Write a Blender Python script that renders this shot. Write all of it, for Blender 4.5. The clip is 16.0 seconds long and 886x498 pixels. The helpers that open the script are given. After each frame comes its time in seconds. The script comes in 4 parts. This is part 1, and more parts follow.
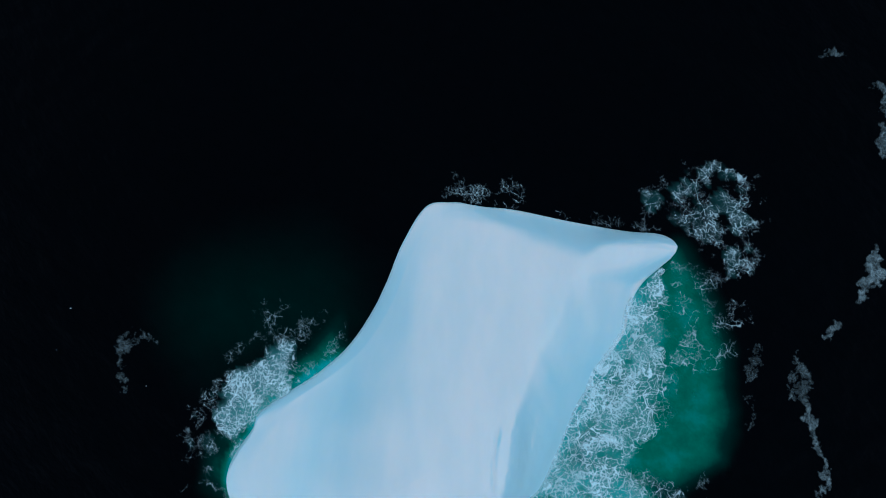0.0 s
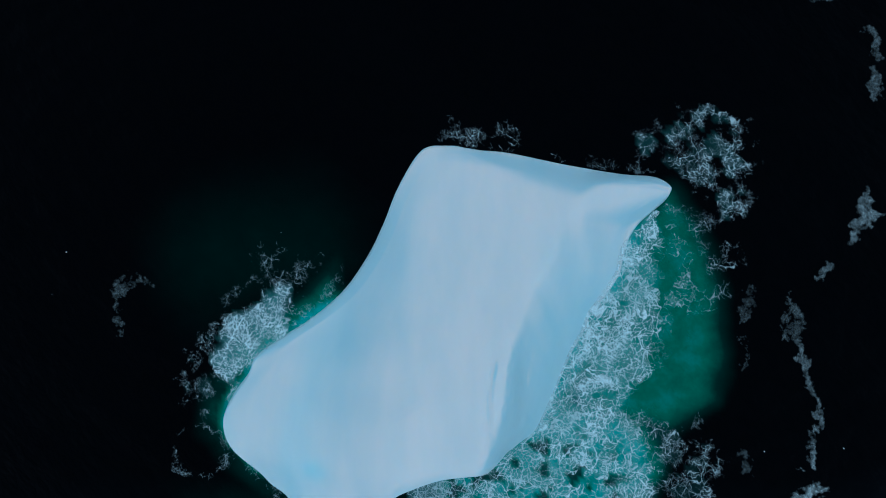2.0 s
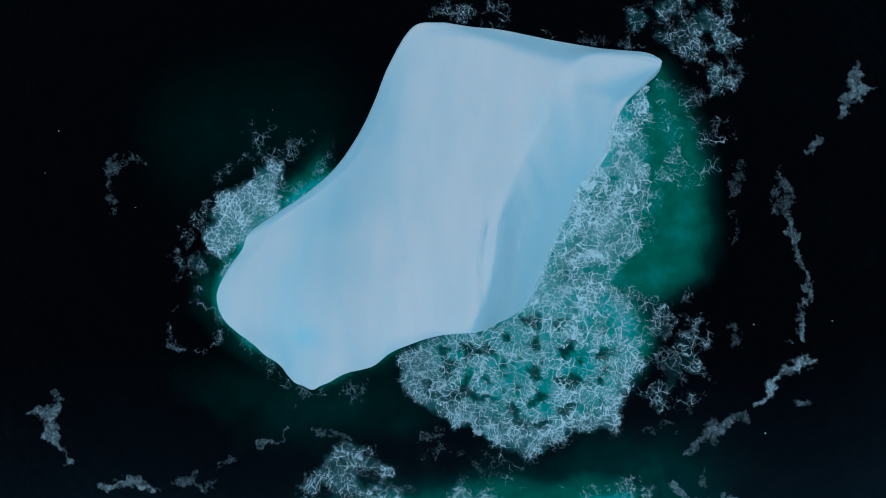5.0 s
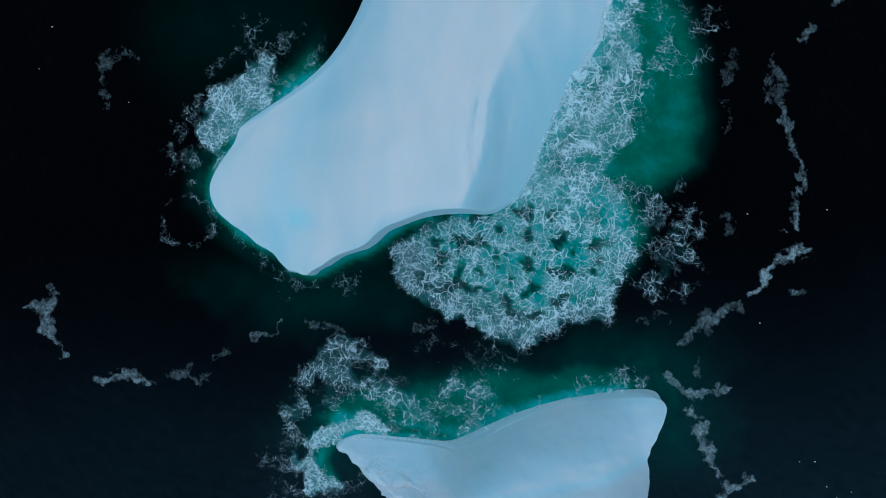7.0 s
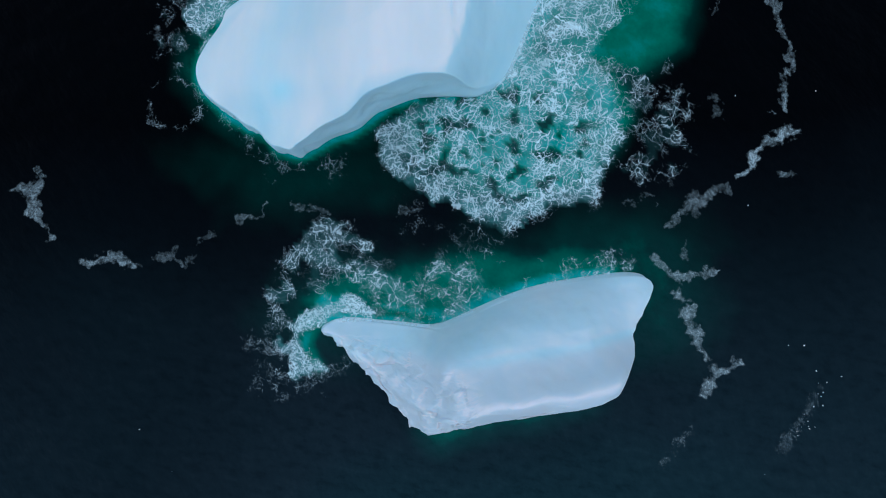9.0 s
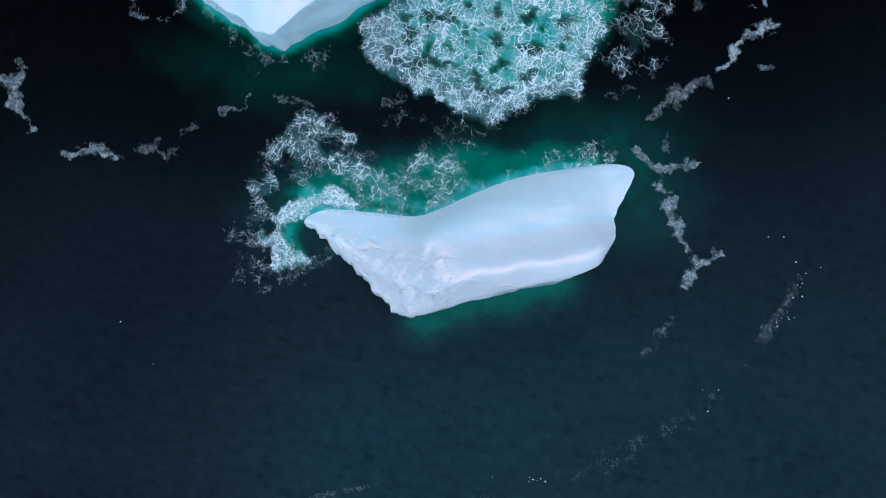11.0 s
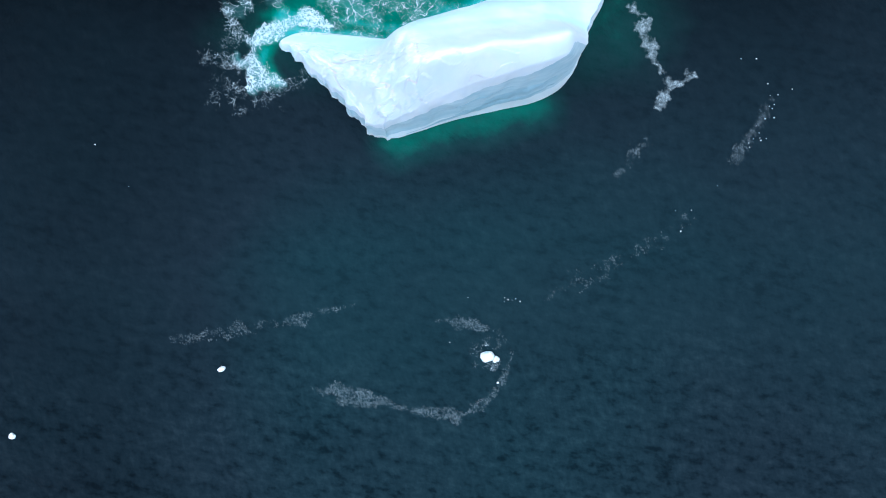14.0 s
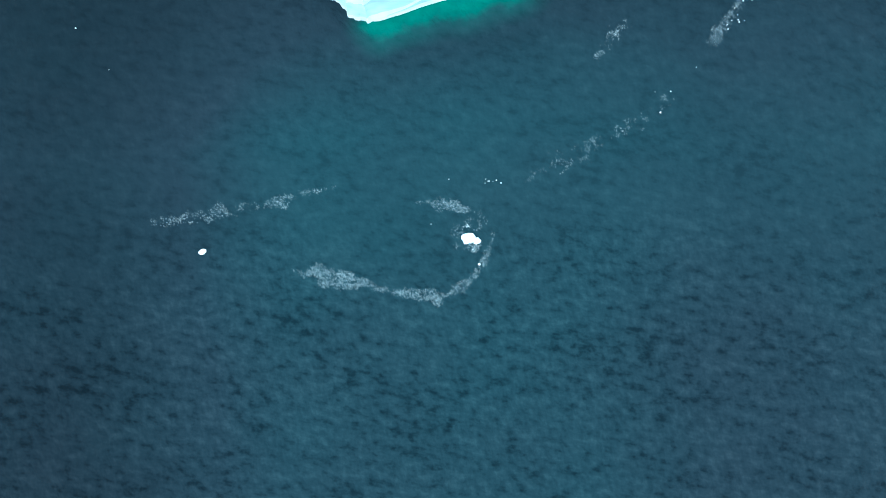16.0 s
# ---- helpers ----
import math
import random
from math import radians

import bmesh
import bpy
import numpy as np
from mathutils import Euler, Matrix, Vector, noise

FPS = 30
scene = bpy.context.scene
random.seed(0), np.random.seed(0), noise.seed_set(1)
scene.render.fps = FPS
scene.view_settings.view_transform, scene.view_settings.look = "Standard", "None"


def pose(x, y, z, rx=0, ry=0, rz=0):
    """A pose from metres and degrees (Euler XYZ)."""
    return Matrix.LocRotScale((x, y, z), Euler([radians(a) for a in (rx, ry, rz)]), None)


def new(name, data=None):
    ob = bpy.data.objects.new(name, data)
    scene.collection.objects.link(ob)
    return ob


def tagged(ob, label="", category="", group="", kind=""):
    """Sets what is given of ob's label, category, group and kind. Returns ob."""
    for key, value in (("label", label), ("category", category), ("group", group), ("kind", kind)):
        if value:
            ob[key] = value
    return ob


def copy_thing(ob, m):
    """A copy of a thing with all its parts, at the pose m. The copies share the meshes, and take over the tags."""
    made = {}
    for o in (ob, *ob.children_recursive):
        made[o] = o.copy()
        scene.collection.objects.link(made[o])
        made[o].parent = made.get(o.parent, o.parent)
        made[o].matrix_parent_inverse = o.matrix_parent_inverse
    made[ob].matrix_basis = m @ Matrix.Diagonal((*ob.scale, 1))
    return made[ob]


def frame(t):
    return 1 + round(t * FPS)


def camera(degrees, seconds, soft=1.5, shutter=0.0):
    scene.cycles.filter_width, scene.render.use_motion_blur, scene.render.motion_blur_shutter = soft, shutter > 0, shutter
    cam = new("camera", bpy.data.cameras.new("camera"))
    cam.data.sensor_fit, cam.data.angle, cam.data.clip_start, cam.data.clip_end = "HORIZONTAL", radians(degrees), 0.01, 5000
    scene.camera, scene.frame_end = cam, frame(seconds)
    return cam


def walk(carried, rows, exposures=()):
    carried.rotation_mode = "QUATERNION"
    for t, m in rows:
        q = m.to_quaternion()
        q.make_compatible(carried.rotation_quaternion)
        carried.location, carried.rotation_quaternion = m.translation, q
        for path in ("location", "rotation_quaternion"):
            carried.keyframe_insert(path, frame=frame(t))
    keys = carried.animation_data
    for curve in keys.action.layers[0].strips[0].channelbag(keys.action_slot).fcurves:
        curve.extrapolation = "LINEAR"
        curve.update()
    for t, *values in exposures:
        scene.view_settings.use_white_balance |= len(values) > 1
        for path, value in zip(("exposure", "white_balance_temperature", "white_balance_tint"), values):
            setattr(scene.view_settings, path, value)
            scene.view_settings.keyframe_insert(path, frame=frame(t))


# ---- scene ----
cam = camera(80, 16.0, soft=1.0)
# seconds, east, north, height, tilt, lean, turn
FLIGHT = [
    (0, -4.29, -18.91, 99.44, 0.83, 0.57, 0.86),
    (0.5, -4.46, -21.70, 99.45, 1.07, 0.39, 0.80),
    (1, -4.72, -24.14, 99.53, 1.04, 0.13, 0.71),
    (1.5, -4.61, -26.79, 99.63, 0.93, 0.06, 0.73),
    (2, -4.12, -29.84, 99.73, 0.93, 0.15, 0.71),
    (2.5, -3.53, -33.02, 99.89, 0.81, 0.33, 0.69),
    (3, -2.88, -36.51, 99.91, 0.71, 0.55, 0.65),
    (5.5, -2.01, -56.23, 100.00, -0.05, 0.08, 0.26),
    (6, -1.41, -61.16, 99.91, -0.13, 0.24, 0.10),
    (6.5, -0.79, -66.40, 99.96, -0.10, 0.40, 0.04),
    (7, 0.00, -72.00, 100.00, 0.00, 0.59, 0.01),
    (7.5, 0.82, -77.77, 100.03, 0.16, 0.72, -0.01),
    (8, 1.62, -83.79, 99.99, 0.41, 0.86, 0.03),
    (8.5, 2.41, -89.51, 99.82, 0.48, 0.91, 0.11),
    (9, 3.55, -94.90, 99.50, 0.43, 1.06, 0.14),
    (11.5, 6.29, -120.99, 99.50, 0.71, 0.30, 0.36),
    (12, 6.85, -126.57, 99.41, 0.77, 0.15, 0.41),
    (12.5, 7.15, -131.81, 99.31, 0.60, -0.11, 0.41),
    (13, 7.48, -137.09, 99.35, 0.39, -0.37, 0.36),
    (13.5, 8.23, -142.44, 99.48, 0.13, -0.40, 0.27),
    (14, 9.55, -147.98, 99.72, 0.00, -0.12, 0.16),
    (14.5, 10.71, -153.63, 99.85, -0.07, 0.02, 0.13),
    (15, 11.59, -159.40, 99.93, -0.02, 0.03, 0.07),
    (15.5, 12.23, -165.23, 99.88, 0.12, -0.13, 0.01),
    (16, 12.76, -171.11, 99.77, 0.47, -0.34, -0.12),
]
walk(cam, [(t, pose(*row)) for t, *row in FLIGHT],
     [(0, -0.05, 4950, -5), (1.5, -0.2, 4870, -7), (3, -0.27, 4800, -9), (6.5, -0.26, 4820, -8), (7.5, -0.14, 4920, -5), (9, 0.14, 5220, 3), (11.5, 0.68, 5500, 13), (12.5, 0.84, 5500, 14), (13.5, 1.03, 5450, 12), (14, 1.24, 5450, 8), (15, 1.8, 5500, -3), (16, 2.35, 5350, -9)])

# ---- sky and light: high overcast ----
SUN_HEIGHT, SUN_TURN = 85.0, 195.0
world = bpy.data.worlds.new("overcast_sky")
scene.world = world
world.use_nodes = True
sky = world.node_tree.nodes.new("ShaderNodeTexSky")
sky.sky_type, sky.sun_disc = "NISHITA", False
sky.sun_elevation, sky.sun_rotation = radians(SUN_HEIGHT), radians(SUN_TURN)
sky.air_density, sky.dust_density, sky.ozone_density = 1.0, 1.0, 2.0
world.node_tree.nodes["Background"].inputs["Strength"].default_value = 0.03
world.node_tree.links.new(sky.outputs["Color"], world.node_tree.nodes["Background"].inputs["Color"])
sun = new("sun", bpy.data.lights.new("sun", "SUN"))
sun.data.energy, sun.data.angle, sun.data.color = 1.95, radians(160), (0.97, 0.98, 1.0)
sun.matrix_world = pose(0, 0, 200, 90 - SUN_HEIGHT, 0, 180 - SUN_TURN)


# ---- numeric noise ----
def hash2(i, j, seed=0):
    h = (i.astype(np.int64) * 374761393 + j.astype(np.int64) * 668265263 + seed * 974711) & 0x7FFFFFFF
    h = ((h ^ (h >> 13)) * 1274126177) & 0x7FFFFFFF
    return ((h ^ (h >> 16)) & 0xFFFF) / 65535.0


def value2(x, y, seed=0):
    i, j = np.floor(x), np.floor(y)
    u, v = x - i, y - j
    u, v = u * u * u * (u * (u * 6 - 15) + 10), v * v * v * (v * (v * 6 - 15) + 10)
    a, b = hash2(i, j, seed), hash2(i + 1, j, seed)
    c, d = hash2(i, j + 1, seed), hash2(i + 1, j + 1, seed)
    return 2 * ((a * (1 - u) + b * u) * (1 - v) + (c * (1 - u) + d * u) * v) - 1


def fbm2(x, y, octaves=4, seed=0):
    total, size = 0.0, 1.0
    for n in range(octaves):
        c, k = math.cos(0.6 + 0.9 * n), math.sin(0.6 + 0.9 * n)
        total = total + size * value2((c * x - k * y) * 2**n + 13.7 * n, (k * x + c * y) * 2**n - 7.3 * n, seed + n)
        size *= 0.5
    return total


def swirl2(x, y, seed=0):
    """Gradient noise, about -1 to 1: rounder than value noise, with no grid to be seen."""
    i, j = np.floor(x), np.floor(y)
    u, v = x - i, y - j
    fu, fv = u * u * u * (u * (u * 6 - 15) + 10), v * v * v * (v * (v * 6 - 15) + 10)
    corners = []
    for di in (0, 1):
        for dj in (0, 1):
            a = hash2(i + di, j + dj, seed) * 2 * math.pi
            corners.append(np.cos(a) * (u - di) + np.sin(a) * (v - dj))
    a, b, c, d = corners
    return 1.5 * ((a * (1 - fv) + b * fv) * (1 - fu) + (c * (1 - fv) + d * fv) * fu)


def cells2(x, y, seed=0):
    """Distances to the nearest and the second nearest of scattered points."""
    i, j = np.floor(x), np.floor(y)
    near, second = np.full(x.shape, 9.0), np.full(x.shape, 9.0)
    for di in (-1, 0, 1):
        for dj in (-1, 0, 1):
            px = i + di + hash2(i + di, j + dj, seed)
            py = j + dj + hash2(i + di, j + dj, seed + 51)
            d = np.hypot(px - x, py - y)
            second = np.minimum(second, np.maximum(near, d))
            near = np.minimum(near, d)
    return near, second


def smooth(a, b, x):
    t = np.clip((x - a) / (b - a), 0, 1)
    return t * t * (3 - 2 * t)


def most(*fields):
    out = fields[0]
    for f in fields[1:]:
        out = np.maximum(out, f)
    return out


def closed_curve(points, count):
    """A closed smooth curve through the points, with evenly spaced samples."""
    p = np.array(points, float)
    steps, out = np.linspace(0, 1, 24, endpoint=False)[:, None], []
    for k in range(len(p)):
        a, b, c, d = p[k - 1], p[k], p[(k + 1) % len(p)], p[(k + 2) % len(p)]
        out.append(0.5 * (2 * b + (c - a) * steps + (2 * a - 5 * b + 4 * c - d) * steps**2 + (3 * b - a - 3 * c + d) * steps**3))
    fine = np.concatenate(out + [out[0][:1]])
    run = np.r_[0, np.cumsum(np.hypot(*np.diff(fine, axis=0).T))]
    at = np.linspace(0, run[-1], count, endpoint=False)
    return np.stack([np.interp(at, run, fine[:, 0]), np.interp(at, run, fine[:, 1])], -1)


def outline_gap(x, y, outline):
    """Signed distance to a closed outline: negative inside."""
    best, inside = np.full(x.shape, 1e9), np.zeros(x.shape, bool)
    for (ax, ay), (bx, by) in zip(outline, np.roll(outline, -1, 0)):
        ex, ey = bx - ax, by - ay
        t = np.clip(((x - ax) * ex + (y - ay) * ey) / (ex * ex + ey * ey + 1e-12), 0, 1)
        best = np.minimum(best, np.hypot(x - ax - t * ex, y - ay - t * ey))
        cross = (ay > y) != (by > y)
        inside ^= cross & (x < ex * (y - ay) / (ey + (ey == 0) * 1e-12) + ax)
    return np.where(inside, -best, best)


def stroke_gap(x, y, points):
    """Distance to an open line."""
    best = np.full(x.shape, 1e9)
    for (ax, ay), (bx, by) in zip(points[:-1], points[1:]):
        ex, ey = bx - ax, by - ay
        t = np.clip(((x - ax) * ex + (y - ay) * ey) / (ex * ex + ey * ey + 1e-12), 0, 1)
        best = np.minimum(best, np.hypot(x - ax - t * ex, y - ay - t * ey))
    return best


# ---- materials ----
def material(name):
    mat = bpy.data.materials.new(name)
    mat.use_nodes = True
    return mat, mat.node_tree.nodes, mat.node_tree.links, mat.node_tree.nodes["Principled BSDF"]


def ramp(nodes, stops):
    node = nodes.new("ShaderNodeValToRGB")
    while len(node.color_ramp.elements) < len(stops):
        node.color_ramp.elements.new(0.5)
    for e, (at, colour) in zip(node.color_ramp.elements, stops):
        e.position, e.color = at, (*colour, 1)
    return node


def noise_node(nodes, links, scale, detail=4, rough=0.55, stretch=(1, 1, 1), turn=0):
    place, move, tex = nodes.new("ShaderNodeTexCoord"), nodes.new("ShaderNodeMapping"), nodes.new("ShaderNodeTexNoise")
    move.vector_type = "TEXTURE"
    move.inputs["Scale"].default_value, move.inputs["Rotation"].default_value = [1 / c for c in stretch], (0, 0, radians(turn))
    tex.inputs["Scale"].default_value, tex.inputs["Detail"].default_value, tex.inputs["Roughness"].default_value = scale, detail, rough
    links.new(place.outputs["Object"], move.inputs["Vector"])
    links.new(move.outputs["Vector"], tex.inputs["Vector"])
    return tex


def mix_node(nodes, links, factor, a, b, kind="MIX"):
    node = nodes.new("ShaderNodeMix")
    node.data_type, node.blend_type = "RGBA", kind
    for socket, value in ((node.inputs[0], factor), (node.inputs[6], a), (node.inputs[7], b)):
        if isinstance(value, bpy.types.NodeSocket):
            links.new(value, socket)
        elif isinstance(value, (int, float)):
            socket.default_value = value
        else:
            socket.default_value = (*value, 1)
    return node.outputs[2]


def math_node(nodes, links, kind, a, b=0.0):
    node = nodes.new("ShaderNodeMath")
    node.operation = kind
    for socket, value in zip(node.inputs, (a, b)):
        if isinstance(value, bpy.types.NodeSocket):
            links.new(value, socket)
        else:
            socket.default_value = value
    return node.outputs[0]


def bump_node(nodes, links, height, distance, strength=1.0, below=None):
    node = nodes.new("ShaderNodeBump")
    node.inputs["Distance"].default_value, node.inputs["Strength"].default_value = distance, strength
    links.new(height, node.inputs["Height"])
    if below:
        links.new(below, node.inputs["Normal"])
    return node.outputs["Normal"]


def make_ice(name, flat, steep, grime=0.0, old_waterline=False, depth=1.2):
    """Packed snow on flat ground, bare blue ice where it falls away."""
    mat, nodes, links, shader = material(name)
    geo, split = nodes.new("ShaderNodeNewGeometry"), nodes.new("ShaderNodeSeparateXYZ")
    links.new(geo.outputs["Normal"], split.inputs[0])
    broad = noise_node(nodes, links, 0.05, 4, 0.55, (1, 0.4, 1))
    fine = noise_node(nodes, links, 0.9, 5, 0.6)
    level = math_node(nodes, links, "ADD", split.outputs["Z"], math_node(nodes, links, "MULTIPLY", math_node(nodes, links, "SUBTRACT", broad.outputs["Fac"], 0.5), 0.10))
    slope = ramp(nodes, [(0.77, (0, 0, 0)), (0.96, (1, 1, 1))])
    links.new(level, slope.inputs["Fac"])
    colour = mix_node(nodes, links, slope.outputs["Color"], steep, flat)
    bare = nodes.new("ShaderNodeAttribute")
    bare.attribute_name = "bare_ice"
    colour = mix_node(nodes, links, bare.outputs["Fac"], colour, (0.46, 0.80, 0.88))
    streak = noise_node(nodes, links, 0.16, 4, 0.55, (1, 0.2, 1))
    mark = ramp(nodes, [(0.38, (0.90, 0.96, 0.98)), (0.62, (1, 1, 1))])
    links.new(streak.outputs["Fac"], mark.inputs["Fac"])
    colour = mix_node(nodes, links, 0.8, colour, mark.outputs["Color"], "MULTIPLY")
    if grime:
        stain = ramp(nodes, [(0.52, (1, 1, 1)), (0.75, (0.88, 0.86, 0.80))])
        links.new(noise_node(nodes, links, 0.16, 7, 0.7).outputs["Fac"], stain.inputs["Fac"])
        colour = mix_node(nodes, links, grime, colour, stain.outputs["Color"], "MULTIPLY")
    if old_waterline:
        # a former waterline, tilted up to the east: smooth grey-blue ice below it on the south wall
        where, spot = nodes.new("ShaderNodeTexCoord"), nodes.new("ShaderNodeSeparateXYZ")
        links.new(where.outputs["Object"], spot.inputs[0])
        line = math_node(nodes, links, "ADD", math_node(nodes, links, "MULTIPLY", spot.outputs["X"], 0.355), 6.0)
        under = math_node(nodes, links, "SUBTRACT", line, spot.outputs["Z"])
        under = math_node(nodes, links, "ADD", under, math_node(nodes, links, "MULTIPLY", math_node(nodes, links, "SUBTRACT", fine.outputs["Fac"], 0.5), 1.2))
        south = math_node(nodes, links, "MULTIPLY", math_node(nodes, links, "LESS_THAN", split.outputs["Y"], -0.35), math_node(nodes, links, "GREATER_THAN", under, 0.0))
        layer = noise_node(nodes, links, 0.35, 4, 0.6, (0.25, 1, 2.2))
        tone = ramp(nodes, [(0.35, (0.30, 0.47, 0.54)), (0.65, (0.44, 0.58, 0.63))])
        links.new(layer.outputs["Fac"], tone.inputs["Fac"])
        colour = mix_node(nodes, links, math_node(nodes, links, "MULTIPLY", south, 0.9), colour, tone.outputs["Color"])
        # a paler foot, rinsed by the waves
        foot = math_node(nodes, links, "ADD", math_node(nodes, links, "MULTIPLY", spot.outputs["X"], 0.10), 1.6)
        foot = math_node(nodes, links, "MULTIPLY", math_node(nodes, links, "LESS_THAN", spot.outputs["Z"], foot), math_node(nodes, links, "LESS_THAN", split.outputs["Y"], -0.35))
        colour = mix_node(nodes, links, math_node(nodes, links, "MULTIPLY", foot, 0.75), colour, (0.66, 0.74, 0.76))
    links.new(colour, shader.inputs["Base Color"])
    shader.inputs["Roughness"].default_value = 0.55
    shader.inputs["IOR"].default_value = 1.31
    shader.inputs["Subsurface Weight"].default_value = 0.8
    shader.inputs["Subsurface Radius"].default_value = (1.0, 1.2, 1.35)
    shader.inputs["Subsurface Scale"].default_value = depth
    soft = bump_node(nodes, links, broad.outputs["Fac"], 1.0, 0.3)
    links.new(bump_node(nodes, links, fine.outputs["Fac"], 0.10, 0.35, soft), shader.inputs["Normal"])
    return mat


SNOW_ICE = make_ice("wind_packed_snow_ice", (0.825, 0.81, 0.80), (0.56, 0.75, 0.81))
CLIFF_ICE = make_ice("glacier_ice", (0.775, 0.75, 0.77), (0.66, 0.73, 0.78), 0.35, True, 0.45)
GROWLER_ICE = make_ice("growler_ice", (0.85, 0.88, 0.90), (0.68, 0.80, 0.85))


def make_plain_ice(name, colour, rough):
    mat, nodes, links, shader = material(name)
    tex = noise_node(nodes, links, 0.8, 5, 0.6)
    tone = ramp(nodes, [(0.3, tuple(0.85 * c for c in colour)), (0.7, colour)])
    links.new(tex.outputs["Fac"], tone.inputs["Fac"])
    links.new(tone.outputs["Color"], shader.inputs["Base Color"])
    shader.inputs["Roughness"].default_value = rough
    links.new(bump_node(nodes, links, tex.outputs["Fac"], 0.1, 0.4), shader.inputs["Normal"])
    return mat


BLUE_ICE = make_plain_ice("clear_blue_ice", (0.32, 0.50, 0.58), 0.35)


def make_water():
    """Sea: near-black deep water, milky green over sunken ice, painted brighter and greener to the south."""
    mat, nodes, links, shader = material("sea_water")
    glow, painted_brightness, froth = (nodes.new("ShaderNodeAttribute") for _ in range(3))
    glow.attribute_name, painted_brightness.attribute_name, froth.attribute_name = "sunken_ice", "painted_brightness", "froth"
    # southward brightening put into the water colour, standing in for rising exposure
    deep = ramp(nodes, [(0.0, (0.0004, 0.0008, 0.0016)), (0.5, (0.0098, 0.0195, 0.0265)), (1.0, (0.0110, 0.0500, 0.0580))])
    links.new(painted_brightness.outputs["Fac"], deep.inputs["Fac"])
    shade_amount = nodes.new("ShaderNodeAttribute")
    shade_amount.attribute_name = "wave_shade"
    patch = noise_node(nodes, links, 0.22, 5, 0.6)
    swirl = math_node(nodes, links, "MULTIPLY", glow.outputs["Fac"], math_node(nodes, links, "ADD", math_node(nodes, links, "MULTIPLY", patch.outputs["Fac"], 0.9), 0.55))
    green = ramp(nodes, [(0.0, (0, 0, 0)), (0.25, (0.001, 0.022, 0.016)), (0.6, (0.004, 0.140, 0.086)), (1.0, (0.035, 0.37, 0.34))])
    links.new(swirl, green.inputs["Fac"])
    # wave shading painted into the colour: dark troughs, bright crests
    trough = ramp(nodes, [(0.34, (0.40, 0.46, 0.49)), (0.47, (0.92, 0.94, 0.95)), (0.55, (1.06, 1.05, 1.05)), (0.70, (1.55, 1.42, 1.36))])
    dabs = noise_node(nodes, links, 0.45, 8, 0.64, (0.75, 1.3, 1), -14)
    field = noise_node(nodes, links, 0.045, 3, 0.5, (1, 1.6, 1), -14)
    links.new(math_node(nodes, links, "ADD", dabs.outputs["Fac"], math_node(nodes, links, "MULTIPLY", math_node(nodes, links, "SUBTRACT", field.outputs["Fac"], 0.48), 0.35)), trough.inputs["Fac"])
    tide = ramp(nodes, [(0.3, (1.02, 0.94, 0.95)), (0.7, (0.95, 1.05, 1.03))])
    links.new(noise_node(nodes, links, 0.02, 3, 0.5).outputs["Fac"], tide.inputs["Fac"])
    # finer light and dark wave streaks, likewise shading in the colour
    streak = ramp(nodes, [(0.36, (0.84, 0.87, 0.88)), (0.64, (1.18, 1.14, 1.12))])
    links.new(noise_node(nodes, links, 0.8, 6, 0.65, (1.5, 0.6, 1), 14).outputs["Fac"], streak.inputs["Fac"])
    painted_waves = mix_node(nodes, links, 1.0, trough.outputs["Color"], streak.outputs["Color"], "MULTIPLY")
    depth = mix_node(nodes, links, 1.0, mix_node(nodes, links, shade_amount.outputs["Fac"], deep.outputs["Color"], painted_waves, "MULTIPLY"), tide.outputs["Color"], "MULTIPLY")
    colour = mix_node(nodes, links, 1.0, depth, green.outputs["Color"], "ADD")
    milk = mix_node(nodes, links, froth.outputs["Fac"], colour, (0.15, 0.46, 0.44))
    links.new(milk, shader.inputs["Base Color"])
    shader.inputs["IOR"].default_value = 1.33
    shader.inputs["Roughness"].default_value = 0.3
    shader.inputs["Specular IOR Level"].default_value = 0.015
    swell = noise_node(nodes, links, 0.14, 3, 0.5, (0.8, 1.3, 1), -40)
    chop = noise_node(nodes, links, 0.50, 4, 0.55, (0.75, 1.4, 1), -50)
    ripple = noise_node(nodes, links, 1.6, 3, 0.5, (1.0, 1.2, 1))
    normal = bump_node(nodes, links, swell.outputs["Fac"], 2.0, 0.4)
    normal = bump_node(nodes, links, chop.outputs["Fac"], 0.9, 0.4, normal)
    normal = bump_node(nodes, links, ripple.outputs["Fac"], 0.14, 0.35, normal)
    links.new(normal, shader.inputs["Normal"])
    return mat


